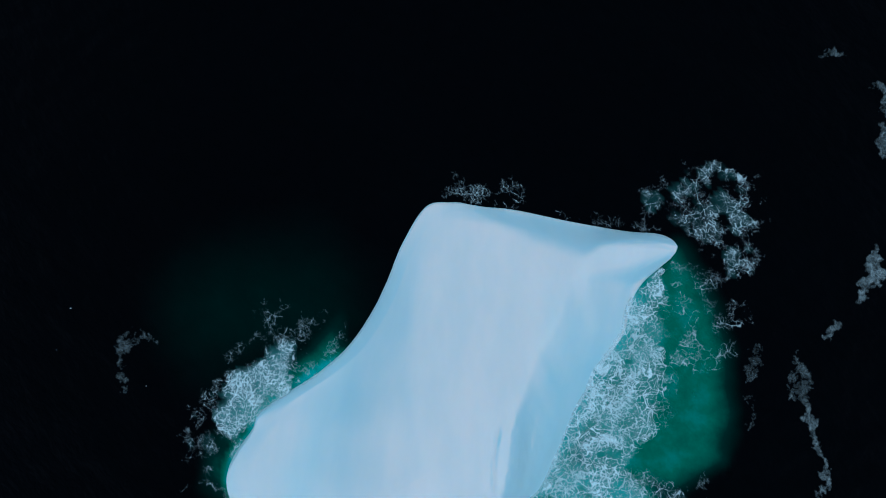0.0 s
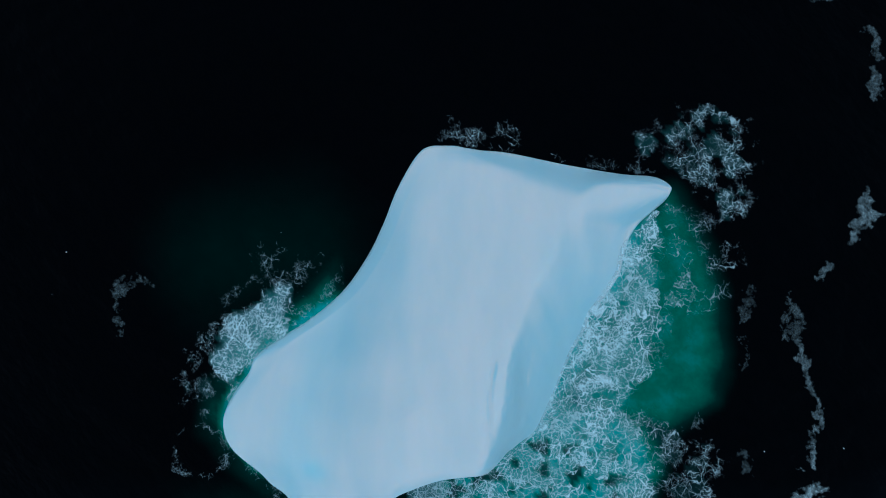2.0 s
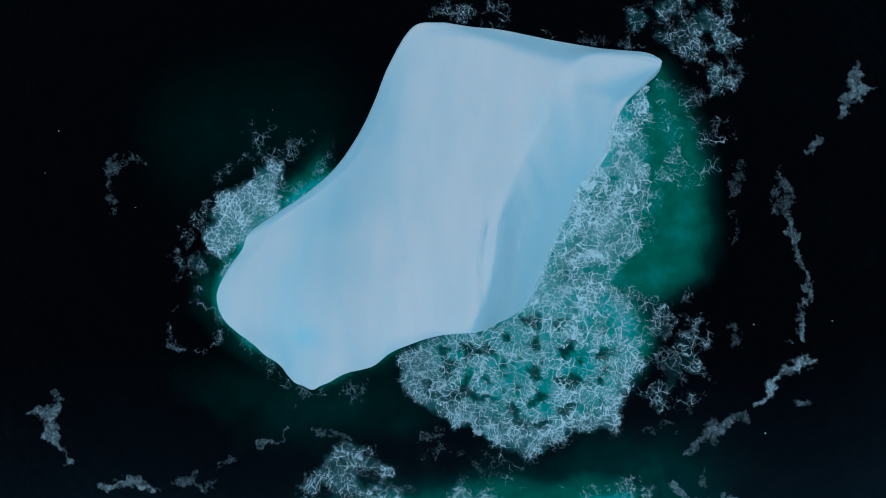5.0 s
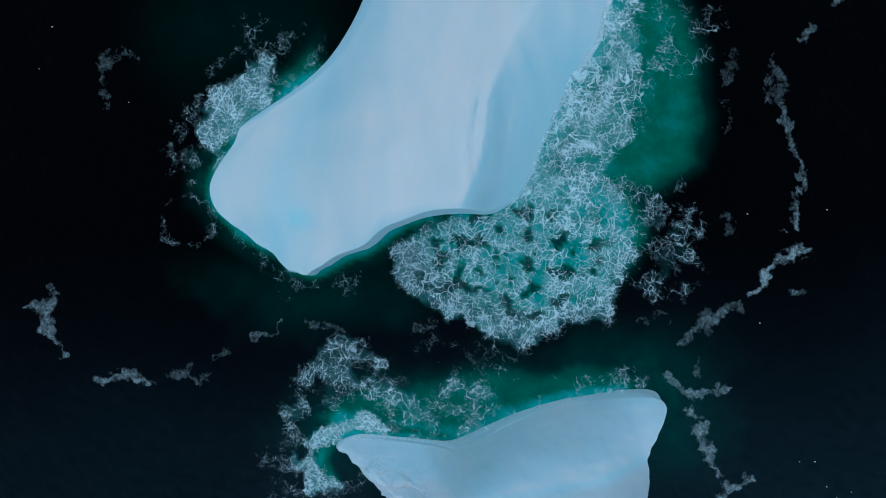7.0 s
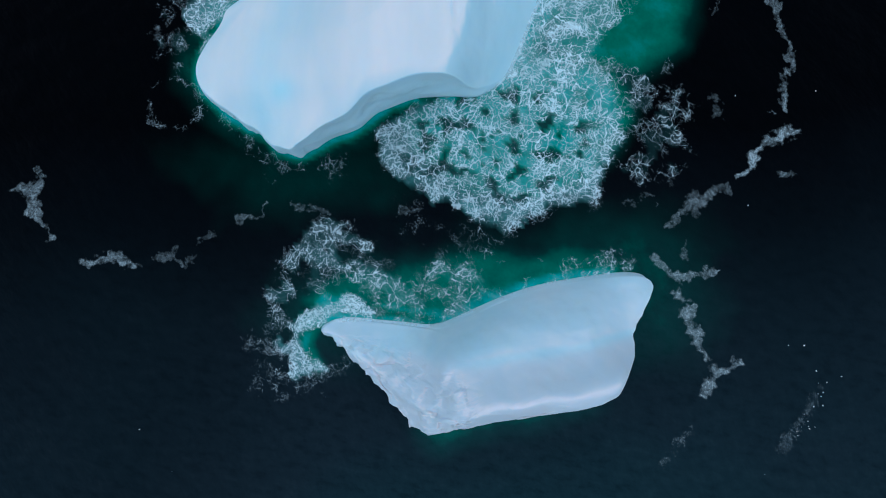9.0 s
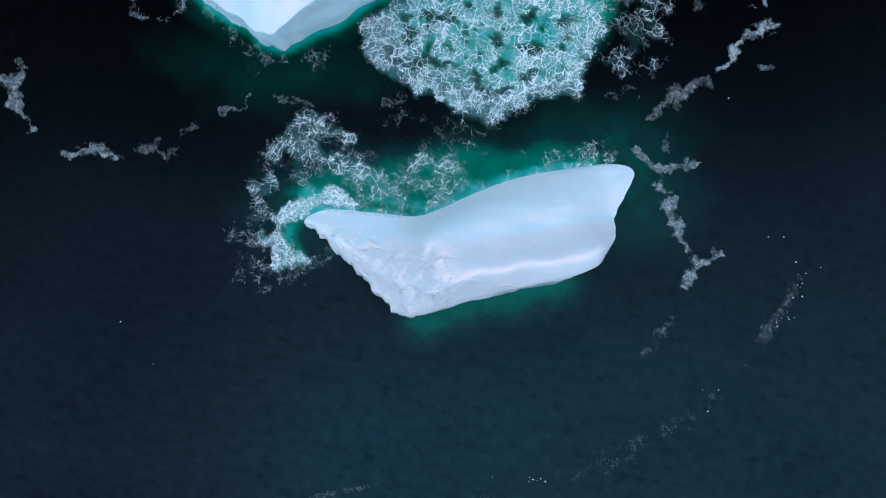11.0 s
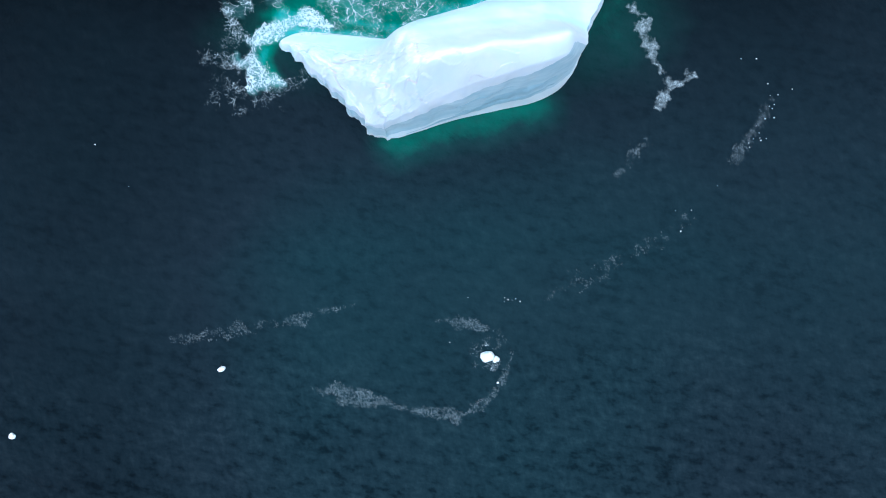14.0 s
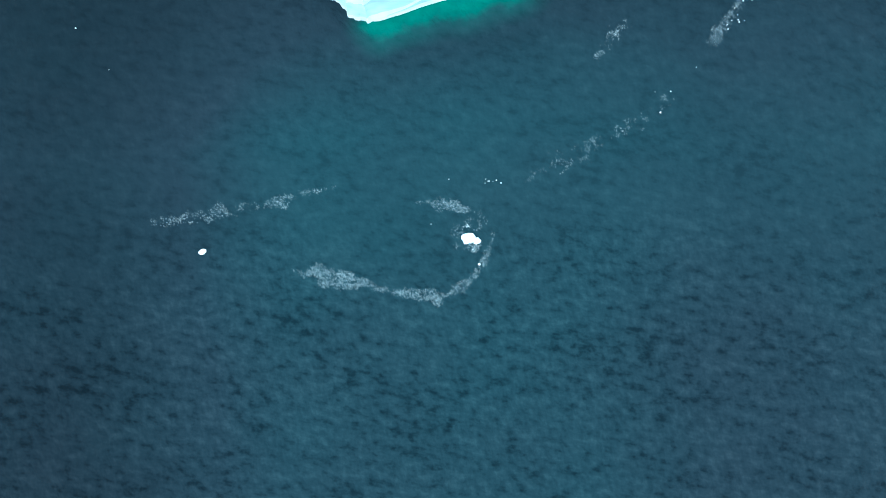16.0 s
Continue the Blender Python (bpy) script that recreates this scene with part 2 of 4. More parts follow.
def make_foam():
    mat, nodes, links, shader = material("sea_foam")
    cover = nodes.new("ShaderNodeAttribute")
    cover.attribute_name = "cover"
    tex = noise_node(nodes, links, 3.5, 4, 0.6)
    tone = ramp(nodes, [(0.3, (0.62, 0.82, 0.87)), (0.65, (0.80, 0.93, 0.96))])
    links.new(tex.outputs["Fac"], tone.inputs["Fac"])
    links.new(tone.outputs["Color"], shader.inputs["Base Color"])
    shader.inputs["Roughness"].default_value = 0.8
    web = nodes.new("ShaderNodeTexVoronoi")
    web.feature = "DISTANCE_TO_EDGE"
    web.inputs["Scale"].default_value = 2.6
    bent = nodes.new("ShaderNodeVectorMath")
    bent.operation = "ADD"
    warp = noise_node(nodes, links, 1.1, 3, 0.6)
    spot = nodes.new("ShaderNodeTexCoord")
    links.new(spot.outputs["Object"], bent.inputs[0])
    links.new(warp.outputs["Color"], bent.inputs[1])
    links.new(bent.outputs["Vector"], web.inputs["Vector"])
    fine = ramp(nodes, [(0.02, (1, 1, 1)), (0.16, (0.80, 0.80, 0.80))])
    links.new(web.outputs["Distance"], fine.inputs["Fac"])
    links.new(math_node(nodes, links, "MULTIPLY", cover.outputs["Fac"], fine.outputs["Color"]), shader.inputs["Alpha"])
    return mat


WATER, FOAM = make_water(), make_foam()


# ---- mesh helpers ----
def mesh_from(name, verts, faces, mat, shaded=True, attributes=()):
    me = bpy.data.meshes.new(name)
    verts, faces = np.asarray(verts, np.float32), np.asarray(faces, np.int32)
    me.vertices.add(len(verts))
    me.vertices.foreach_set("co", verts.ravel())
    me.loops.add(faces.size)
    me.loops.foreach_set("vertex_index", faces.ravel())
    me.polygons.add(len(faces))
    me.polygons.foreach_set("loop_start", np.arange(0, faces.size, faces.shape[1], dtype=np.int32))
    for key, values in attributes:
        me.attributes.new(key, "FLOAT", "POINT").data.foreach_set("value", np.asarray(values, np.float32).ravel())
    me.update(calc_edges=True)
    me.validate()
    me.polygons.foreach_set("use_smooth", np.full(len(me.polygons), shaded))
    me.materials.append(mat)
    return me


def part(name, me, parent, label=""):
    ob = new(name, me)
    ob.parent = parent
    return tagged(ob, label) if label else ob


def grid_faces(rows, cols, wrap=False):
    a = np.arange(rows * cols).reshape(rows, cols)
    b = np.roll(a, -1, 1) if wrap else a[:, 1:]
    a = a if wrap else a[:, :-1]
    return np.stack([a[:-1], a[1:], b[1:], b[:-1]], -1).reshape(-1, 4)


# ---- icebergs: outlines at the waterline and heights ----
TALL_OUTLINE = [(-8.6, -9.5), (-3.4, -8.6), (3, -9.4), (8.5, -10), (18.7, -12), (28.9, -13.6), (35.4, -14.1), (38.4, -15.8),
                (37.9, -18.0), (35.4, -20.4), (32.6, -22.9), (30.8, -25.6), (29.9, -28.6), (29.2, -32), (27.4, -35.2), (25.3, -38.2), (23.6, -39.8), (22.6, -43),
                (20.2, -47.2), (18.1, -52.1), (16.4, -56.4), (14.2, -61.0), (11.6, -63.6), (7.8, -65.4), (2.3, -65.3), (-3.1, -65.7), (-7.9, -67.3),
                (-11.1, -68.7), (-14.3, -71.4), (-19.1, -73.1), (-22.9, -75.4), (-25.6, -76.6), (-29, -75.4), (-31.5, -73.8), (-34.4, -71.9),
                (-39.4, -68.7), (-43.8, -64.8), (-45.2, -60.5), (-43.6, -56.2), (-40.6, -51.8), (-39.4, -48.8), (-34.1, -44.9), (-29.1, -41.6),
                (-23.4, -36.6), (-19.2, -30.7), (-15.9, -24), (-13, -16.6)]
LONG_OUTLINE = [(-21.4, -109.4), (-19.6, -107.9), (-16.6, -107.1), (-12, -107.3), (-6.8, -107.8), (-0.4, -108.3), (3.8, -107.1), (12.1, -103.4),
                (19.3, -100.9), (28.5, -99.2), (35.4, -98.4), (39.0, -98.9), (40.0, -100.8), (38.9, -103.6), (37.4, -105.9), (36.0, -108.4), (35.3, -109.8),
                (35.3, -111.2), (34.7, -113.4), (33.4, -115.8), (31.0, -118.2), (26.6, -120.3), (20.6, -121.7), (12, -123.6), (4.2, -126.0), (-1.1, -127.4),
                (-4.7, -125.4), (-8.7, -121.6), (-12.2, -118), (-15.9, -114.6), (-19, -111.4)]
TALL_RIM, LONG_RIM = closed_curve(TALL_OUTLINE, 460), closed_curve(LONG_OUTLINE, 460)
# waves have gnawed the broken flank and the tip
jag = 1.3 * smooth(3, -2, LONG_RIM[:, 0]) * smooth(-108, -111, LONG_RIM[:, 1]) + 0.25 * smooth(32, 34, LONG_RIM[:, 0]) * smooth(-101, -104, LONG_RIM[:, 1])
LONG_RIM += jag[:, None] * 0.45 * np.stack([fbm2(LONG_RIM[:, 0] * 0.9, LONG_RIM[:, 1] * 0.9, 3, 33), fbm2(LONG_RIM[:, 0] * 0.9, LONG_RIM[:, 1] * 0.9, 3, 34)], -1)
gnaw = smooth(-27, -30, TALL_RIM[:, 0]) * smooth(-66, -70, TALL_RIM[:, 1]) + smooth(-20, -23, TALL_RIM[:, 0]) * smooth(-74, -76, TALL_RIM[:, 1])
TALL_RIM += np.clip(gnaw, 0, 1)[:, None] * 0.4 * np.stack([fbm2(TALL_RIM[:, 0] * 0.9, TALL_RIM[:, 1] * 0.9, 3, 35), fbm2(TALL_RIM[:, 0] * 0.9, TALL_RIM[:, 1] * 0.9, 3, 36)], -1)


def spread(height, x, y, reach):
    """The height averaged over a small disc, which rounds off creases."""
    total = 2 * height(x, y)
    for k in range(8):
        for r in (0.5, 1.0):
            total = total + height(x + reach * r * math.cos(k * 0.785 + r), y + reach * r * math.sin(k * 0.785 + r))
    return total / 18


def tall_height(x, y):
    """A block tilted up to the south: a plateau with sharp edges to the east and north-east, a long west slope, a fluted east flank."""
    along = np.interp(y, [-77, -70, -65, -53, -40, -25, -19, -16.4, -15, -14, -11, -9], [11.5, 13.2, 14.4, 14.0, 11.4, 7.6, 5.9, 5.2, 4.4, 3.6, 2.6, 1.2])
    corner = np.interp(x, [-12, -1, 4, 10.4, 16.4, 20, 23, 29.5, 38], [0.8, 1.6, 2.6, 3.9, 5.0, 5.7, 5.4, 4.4, 3.2])
    fold = np.interp(x, [-12, -1, 4, 10.4, 16.4, 20, 23, 29.5, 38], [-13.5, -9.9, -12.3, -15.5, -17.8, -18.6, -16.6, -15.0, -15.2])
    shore = np.interp(x, [-12, -8.6, -3.4, 8.5, 18.7, 28.9, 35.4, 38.4], [-12.6, -9.5, -8.6, -10, -12, -13.6, -14.1, -15.4])
    crest = np.minimum(along, corner + 0.30 * np.maximum(fold - y, 0))
    west = np.interp(y, [-77, -66, -60, -56, -49, -42, -36, -30, -24, -16, -9], [-32, -45, -45, -43.5, -39, -29, -23, -19, -16, -13, -9])
    east = np.interp(y, [-66, -64, -60, -48, -40, -32, -23, -21, -18, -12], [8, 10.6, 14.6, 19.8, 23.8, 29, 30.4, 33.4, 38, 38.6])
    plateau_w = np.interp(y, [-77, -60, -42, -20, -9], [-12, -9, -9.5, -9, -7])
    plateau_e = np.interp(y, [-66, -63.8, -55, -48.7, -44.4, -40.6, -35.6, -31.9, -28, -23, -19, -16.4, -15, -14], [3.2, 3.8, 5.6, 6.3, 7.2, 8.8, 10.6, 13, 15.3, 17, 20, 23, 29.5, 35])
    rim_w = np.interp(y, [-77, -70, -60, -40, -9], [5.5, 3.2, 2.6, 1.4, 0.4])
    rim_e = np.interp(y, [-66, -62, -58, -23, -19, -14], [1.6, 0.8, 0.2, 0.4, 2.2, 3.0])
    down_w = np.clip((x - west) / np.maximum(plateau_w - west, 1), 0, 1)
    down_e = np.clip((east - x) / np.maximum(east - plateau_e, 1), 0, 1)
    z = rim_w + (crest - rim_w) * (0.5 * down_w + 0.5 * smooth(0, 1, down_w))
    tip = smooth(-27, -19, y)
    z = np.where(x > plateau_e, rim_e + (crest - rim_e) * np.interp(down_e, [0, 0.3, 0.65, 1], [0, 0.29, 0.63, 1.0]) * (1 - tip) + (crest - rim_e) * tip * down_e**0.7, z)
    facet = np.clip((shore - y) / np.maximum(shore - fold, 0.8), 0, 1)
    return np.where(y > fold, np.minimum(z, 0.5 + (corner - 0.5) * (0.7 * facet + 0.3 * smooth(0, 1, facet))), z)


def tall_surface(x, y):
    soft, crisp = spread(tall_height, x, y, 2.2), spread(tall_height, x, y, 1.2)
    keen = smooth(0, 5, x) * smooth(-60, -46, y) * (1 - 0.8 * smooth(24, 30, x) * smooth(-25, -20, y))
    z = soft * (1 - keen) + crisp * keen
    flutes = fbm2(x * 0.11 + 0.03 * y, y * 0.022, 2, 5)
    ribs = value2(x * 0.30 + 0.17 * y, y * 0.045, 6) * smooth(6, 12, x) * smooth(26, 16, x + 0.35 * (y + 40)) * smooth(-18, -24, y)
    crack = np.exp(-((x - 5.2 - 1.6 * np.sin((y + 44) * 0.16)) / 0.5) ** 2) * smooth(-62, -56, y) * smooth(-42, -50, y)
    gully = np.exp(-((x - 9.5 - 0.12 * (y + 55)) / 0.9) ** 2) * smooth(-64, -60, y) * smooth(-44, -52, y)
    dents = np.abs(fbm2(x * 0.35, y * 0.22, 3, 10)) * smooth(-42, -50, y) * smooth(-1, 4, x) * smooth(14, 8, x)
    return z + 0.5 * flutes * smooth(1, 6, z) + 0.16 * ribs + 0.22 * fbm2(x * 0.10, y * 0.07, 2, 9) - 0.3 * crack - 0.22 * gully - 0.22 * dents


def tall_bare(x, y):
    """Patches where the snow has gone and blue ice shows."""
    pool = np.exp(-(((x + 26) / 2.4) ** 2 + ((y + 66.8) / 1.9) ** 2))
    lobe = 0.35 * smooth(-18, -34, x + 3 * fbm2(x * 0.1, y * 0.05, 2, 12)) + 0.25 * smooth(8, 14, x) * smooth(-20, -30, y)
    return np.clip(0.45 * pool + lobe * (0.7 + 0.5 * fbm2(x * 0.12, y * 0.05, 3, 14)), 0, 0.8)


def long_height(x, y):
    """A low rounded north lobe, a trough, and a south block whose crest falls to the lip of a banded wall; it all tapers to the west."""
    y = y + 0.9 * swirl2(x * 0.17, y * 0.05, 28) * smooth(-112, -117, y) * smooth(-2, 6, x)
    top = np.interp(x, [-21, -17, -12, -7, -1.8, 2.5, 5, 16, 29.5, 33, 36], [1.6, 3.4, 5.6, 8.4, 13.2, 17.5, 20, 20.6, 19.8, 13.5, 7.0])
    north = np.interp(x, [-21, -12, 0, 4, 12, 19, 28, 35, 39], [-108, -107.5, -108.3, -107.1, -103.4, -100.9, -99.2, -98.4, -99.5])
    south = np.interp(x, [-21, -17, -12, -8, -1, 5, 10, 21, 27, 31, 36], [-110, -113, -117.5, -121.5, -124.6, -120.4, -118.8, -116.6, -115.4, -114.4, -113])
    brink = np.interp(x, [-21, -12, -8, -1.1, 4.2, 12, 20.6, 26.6, 31, 34], [-111, -118, -122, -127, -125.6, -122.8, -120.8, -119.3, -117.2, -114.6])
    lip = np.interp(x, [-21, -12, -5, 0, 5, 12, 20, 27, 30, 32.5, 35], [1.2, 3.0, 5.5, 8.4, 10.2, 13.0, 15.2, 17.2, 16.5, 10, 4])
    low = np.interp(x, [-21, -10, 8, 22, 30, 38], [0.8, 0.4, 0.4, 0.8, 1.8, 4.0])
    trough = np.interp(x, [0, 14, 24, 34], [-113.2, -111.6, -110.2, -108.4])
    bed = np.interp(x, [-2, 2, 5, 10, 16, 26, 34], [10.5, 15.5, 16, 15, 14.2, 13, 7.5])
    lobe = np.clip((north - y) / np.maximum(north - trough, 1), 0, 1)
    rise = np.clip((trough - y) / np.maximum(trough - south, 1), 0, 1)
    fall = np.clip((south - y) / np.maximum(south - brink, 1), 0, 1)
    back = bed + (top - bed) * np.interp(rise, [0, 0.15, 0.45, 0.8, 1], [0, 0.08, 0.40, 0.84, 1])
    back = back + (np.minimum(lip, top) - top) * np.interp(fall, [0, 0.3, 1], [0, 0.32, 1])
    east = np.where(y > trough, low + (bed - low) * np.interp(lobe, [0, 0.12, 0.28, 0.5, 0.75, 1], [0, 0.22, 0.46, 0.72, 0.91, 1.0]), back)
    v = np.clip((north - y) / np.maximum(north - south, 1), 0, 1.2)
    west = low + (top - low) * np.interp(v + 0.06 * swirl2(x * 0.25, y * 0.25, 29), [0, 0.15, 0.4, 0.6, 0.78, 0.85, 1, 1.2], [0, 0.22, 0.64, 0.95, 1.0, 0.76, 0.62, 0.5])
    blend = smooth(-6, 5, x + 1.5 * swirl2(x * 0.2, y * 0.2, 26))
    return east * blend + west * (1 - blend)


def facets(x, y, size, seed):
    """Flat breaks: every patch has a tilt and a level of its own, about -1 to 1."""
    u, v = x / size + 0.35 * swirl2(x / size, y / size, seed + 3), y / size + 0.35 * swirl2(x / size + 9, y / size, seed + 4)
    i, j = np.floor(u), np.floor(v)
    best, out = np.full(x.shape, 9.0), np.zeros(x.shape)
    for di in (-1, 0, 1):
        for dj in (-1, 0, 1):
            a, b = i + di, j + dj
            du, dv = u - a - hash2(a, b, seed), v - b - hash2(a, b, seed + 51)
            d = np.hypot(du, dv)
            level = hash2(a, b, seed + 7) - 0.5 + 1.6 * (hash2(a, b, seed + 8) - 0.5) * du + 1.6 * (hash2(a, b, seed + 9) - 0.5) * dv
            out, best = np.where(d < best, level, out), np.minimum(d, best)
    return out


def long_surface(x, y):
    z = spread(long_height, x, y, 1.2)
    broken = smooth(10, 1, x + 2 * swirl2(x * 0.2, y * 0.2, 24)) * smooth(1.5, 5, z) * smooth(-108.5, -113, y + 0.25 * (x + 12))
    face = smooth(-116, -120, y) * smooth(-2, 6, x)
    breaks = 1.05 * facets(x, y, 4.6, 141) + 0.6 * facets(x, y, 1.9, 123) + 0.22 * facets(x, y, 0.9, 125)
    grit = fbm2(x * 0.6, y * 0.6, 4, 25)
    broad = fbm2(x * 0.14 + 0.05 * y, y * 0.20, 3, 8)
    knife = np.exp(-((x - 2.0 - 0.35 * (y + 118)) / 0.5) ** 2) * smooth(-125, -122, y) * smooth(-113, -116, y)
    return z + broken * (breaks + 0.10 * grit) + face * (0.35 * facets(x * 0.5, y, 2.6, 127) + 0.08 * grit) + 0.32 * broad * smooth(1, 4, z) - 0.4 * knife


def long_bare(x, y):
    trough = np.interp(x, [0, 14, 24, 34], [-113.2, -111.6, -110.2, -108.4])
    seam = np.exp(-((y - trough - 0.4 * fbm2(x * 0.2, y * 0.1, 2, 15)) / 1.0) ** 2) * smooth(-2, 10, x)
    tip = np.exp(-(((x + 18.6) / 1.2) ** 2 + ((y + 111.5) / 1.6) ** 2))
    lobe = 0.30 * smooth(-1.5, 1.5, y - trough + fbm2(x * 0.15, y * 0.15, 3, 16)) * (0.8 + 0.5 * fbm2(x * 0.08, y * 0.12, 3, 17))
    return np.clip(most(0.45 * seam, 0.5 * tip, lobe), 0, 0.7)


def iceberg(name, rim, middle, surface, bare, mat, lean, rough, soften, label):
    """One closed body: a top that follows the surface, walls down to the sea and a foot below it."""
    count, middle = len(rim), np.array(middle)
    along = np.roll(rim, -1, 0) - np.roll(rim, 1, 0)
    inward = np.stack([along[:, 1], -along[:, 0]], -1) / np.hypot(*along.T)[:, None]
    lip = rim + inward * 0.5
    height = surface(lip[:, 0], lip[:, 1])
    for _ in range(6):
        height = (np.roll(height, 1) + height + np.roll(height, -1)) / 3
    ramped = 0.2 * np.clip(height, 0, 2.5) * smooth(8, 3, height)
    lip = rim + inward * (0.22 + ramped + lean * np.maximum(height, 0) * smooth(0.1, 0.7, inward[:, 1]))[:, None]
    for _ in range(3):
        lip = (np.roll(lip, 1, 0) + 2 * lip + np.roll(lip, -1, 0)) / 4
    steps = np.r_[np.linspace(0.012, 0.9, 84), np.linspace(0.91, 1.0, 22)]
    # inner rings run through a star-shaped outline, so that no two rows cross
    spoke = lip - middle
    angle = np.unwrap(np.arctan2(spoke[:, 1], spoke[:, 0]))
    turn = np.sign(angle[-1] - angle[0])
    step = np.maximum(turn * np.diff(np.r_[angle, angle[0] + turn * 2 * math.pi]), 0.002)
    for _ in range(12):
        step = (np.roll(step, 1) + step + np.roll(step, -1)) / 3
    angle = angle[0] + turn * np.r_[0, np.cumsum(step)[:-1]] * 2 * math.pi / step.sum()
    away = np.hypot(*spoke.T)
    star = middle + away[:, None] * np.stack([np.cos(angle), np.sin(angle)], -1)
    rows = []
    for r in steps:
        hold = float(smooth(0.80, 1.0, np.array(r)))
        xy = middle + r * (star * (1 - hold) + lip * hold - middle)
        z = surface(xy[:, 0], xy[:, 1]) - np.minimum(soften, np.interp(height, [0, 3, 9], [0.55, 0.55, 0.2]) * height) * np.clip((r - 0.87) / 0.13, 0, 1) ** np.interp(height, [2, 8], [1.5, 2.3])
        rows.append(np.c_[xy, np.maximum(z, 0.25)])
    edge = rows[-1]
    run = np.arange(count) * 0.5
    for v in np.linspace(0, 1, 26)[1:]:
        xy = edge[:, :2] + (rim - edge[:, :2]) * v**0.8
        push = rough * fbm2(run * 0.16, edge[:, 2] * (1 - v) * 0.14, 3, 31) * np.sin(math.pi * v) * smooth(1, 6, edge[:, 2])
        rows.append(np.c_[xy - inward * push[:, None], edge[:, 2] * (1 - v)])
    for deep, out in ((-1.2, 0.02), (-2.6, 0.3), (-4.5, 1.2)):
        rows.append(np.c_[rim - inward * out, np.full(count, deep)])
    grid = np.array(rows)
    verts = np.r_[grid.reshape(-1, 3), [[*middle, float(surface(middle[:1], middle[1:])[0])]], [[*middle, -4.5]]]
    quads = grid_faces(len(rows), count, True)
    ring = np.arange(count)
    hub, base, last = len(verts) - 2, len(verts) - 1, (len(rows) - 1) * count
    caps = np.r_[np.c_[np.full(count, hub), ring, np.roll(ring, -1)], np.c_[np.full(count, base), last + np.roll(ring, -1), last + ring]]
    tris = np.r_[quads[:, [0, 1, 2]], quads[:, [0, 2, 3]], caps]
    thing = tagged(new(name), label, "iceberg", "icebergs in the bay")
    shows = bare(verts[:, 0], verts[:, 1]) * smooth(-0.6, 0.2, verts[:, 2])
    part("ice_body", mesh_from("ice_body", verts, tris, mat, attributes=(("bare_ice", shows),)), thing)
    return thing, grid


tall_berg, tall_grid = iceberg("iceberg", TALL_RIM, (0.0, -33.0), tall_surface, tall_bare, SNOW_ICE, -0.02, 0.5, 0.7,
                               "smooth blue-white iceberg tilted up to a cliff, afloat in surf")
long_berg, long_grid = iceberg("iceberg", LONG_RIM, (12.0, -112.5), long_surface, long_bare, CLIFF_ICE, 0.10, 0.45, 0.5,
                               "long white iceberg with a banded cliff and broken flank, afloat")


def ice_band(name, thing, grid, mat, first, last, heights, width, label):
    """A thin band of clear ice that follows the wall from one sector to another; heights are shares of the wall, from the sea up."""
    wall = grid[105:131]
    steps = np.linspace(0, 1, abs(last - first) + 1)
    sector = np.round(first + (last - first) * steps).astype(int) % grid.shape[1]
    middle = np.interp(steps, np.linspace(0, 1, len(heights)), heights) + 0.015 * fbm2(steps * 9, steps * 0, 3, 55)
    out = np.roll(wall, -1, 1) - np.roll(wall, 1, 1)
    verts = []
    for side in (-0.5, -0.3, 0, 0.3, 0.5):
        for k, (n, h) in enumerate(zip(sector, middle)):
            row = np.clip((1 - h - side * width * math.sin(math.pi * min(steps[k] * 1.0 + 0.04, 0.98))) * 25, 0, 24.99)
            low = int(row)
            spot = wall[low, n] * (1 - row + low) + wall[low + 1, n] * (row - low)
            normal = Vector((out[low, n][1], -out[low, n][0], 0)).normalized()
            verts.append(spot - np.array(normal) * (0.10 if abs(side) < 0.4 else 0.02))
    return part(name, mesh_from(name, verts, grid_faces(5, len(steps)), mat), thing, label)


# sectors of the long berg's south wall, from its east end to the low west point
south_wall = [int(np.argmin(np.hypot(LONG_RIM[:, 0] - x, LONG_RIM[:, 1] - y))) for x, y in ((30, -119.2), (22, -121.9), (12, -124), (3, -126.5))]
ice_band("blue_ice_band", long_berg, long_grid, BLUE_ICE, south_wall[0], south_wall[2], (0.52, 0.40, 0.22), 0.14, "diagonal blue band of clear ice")
ice_band("blue_ice_band", long_berg, long_grid, BLUE_ICE, south_wall[0], south_wall[3], (0.34, 0.27, 0.14, 0.06), 0.11, "diagonal blue band of clear ice")
ice_band("blue_ice_band", long_berg, long_grid, BLUE_ICE, south_wall[1], south_wall[2], (0.62, 0.50), 0.05, "diagonal blue band of clear ice")


def lump(name, size, seed, mat):
    """A worn lump of ice: a squashed ball cut by flat breaks, awash."""
    bm = bmesh.new()
    bmesh.ops.create_icosphere(bm, subdivisions=3, radius=1.0)
    for v in bm.verts:
        n = noise.noise(v.co * 1.3 + Vector((seed * 3.1, 0, 0))) * 0.35 + noise.noise(v.co * 3.0 + Vector((0, seed * 2.3, 0))) * 0.12
        v.co *= 1 + n
        v.co.z = min(v.co.z, 0.62 + 0.1 * v.co.x)
        v.co = Vector((v.co.x * size[0], v.co.y * size[1], v.co.z * size[2]))
    me = bpy.data.meshes.new(name)
    bm.to_mesh(me)
    bm.free()
    me.materials.append(mat)
    for p in me.polygons:
        p.use_smooth = True
    return me


# ---- the sea ----
def line_of(*points):
    return np.array(points, float)


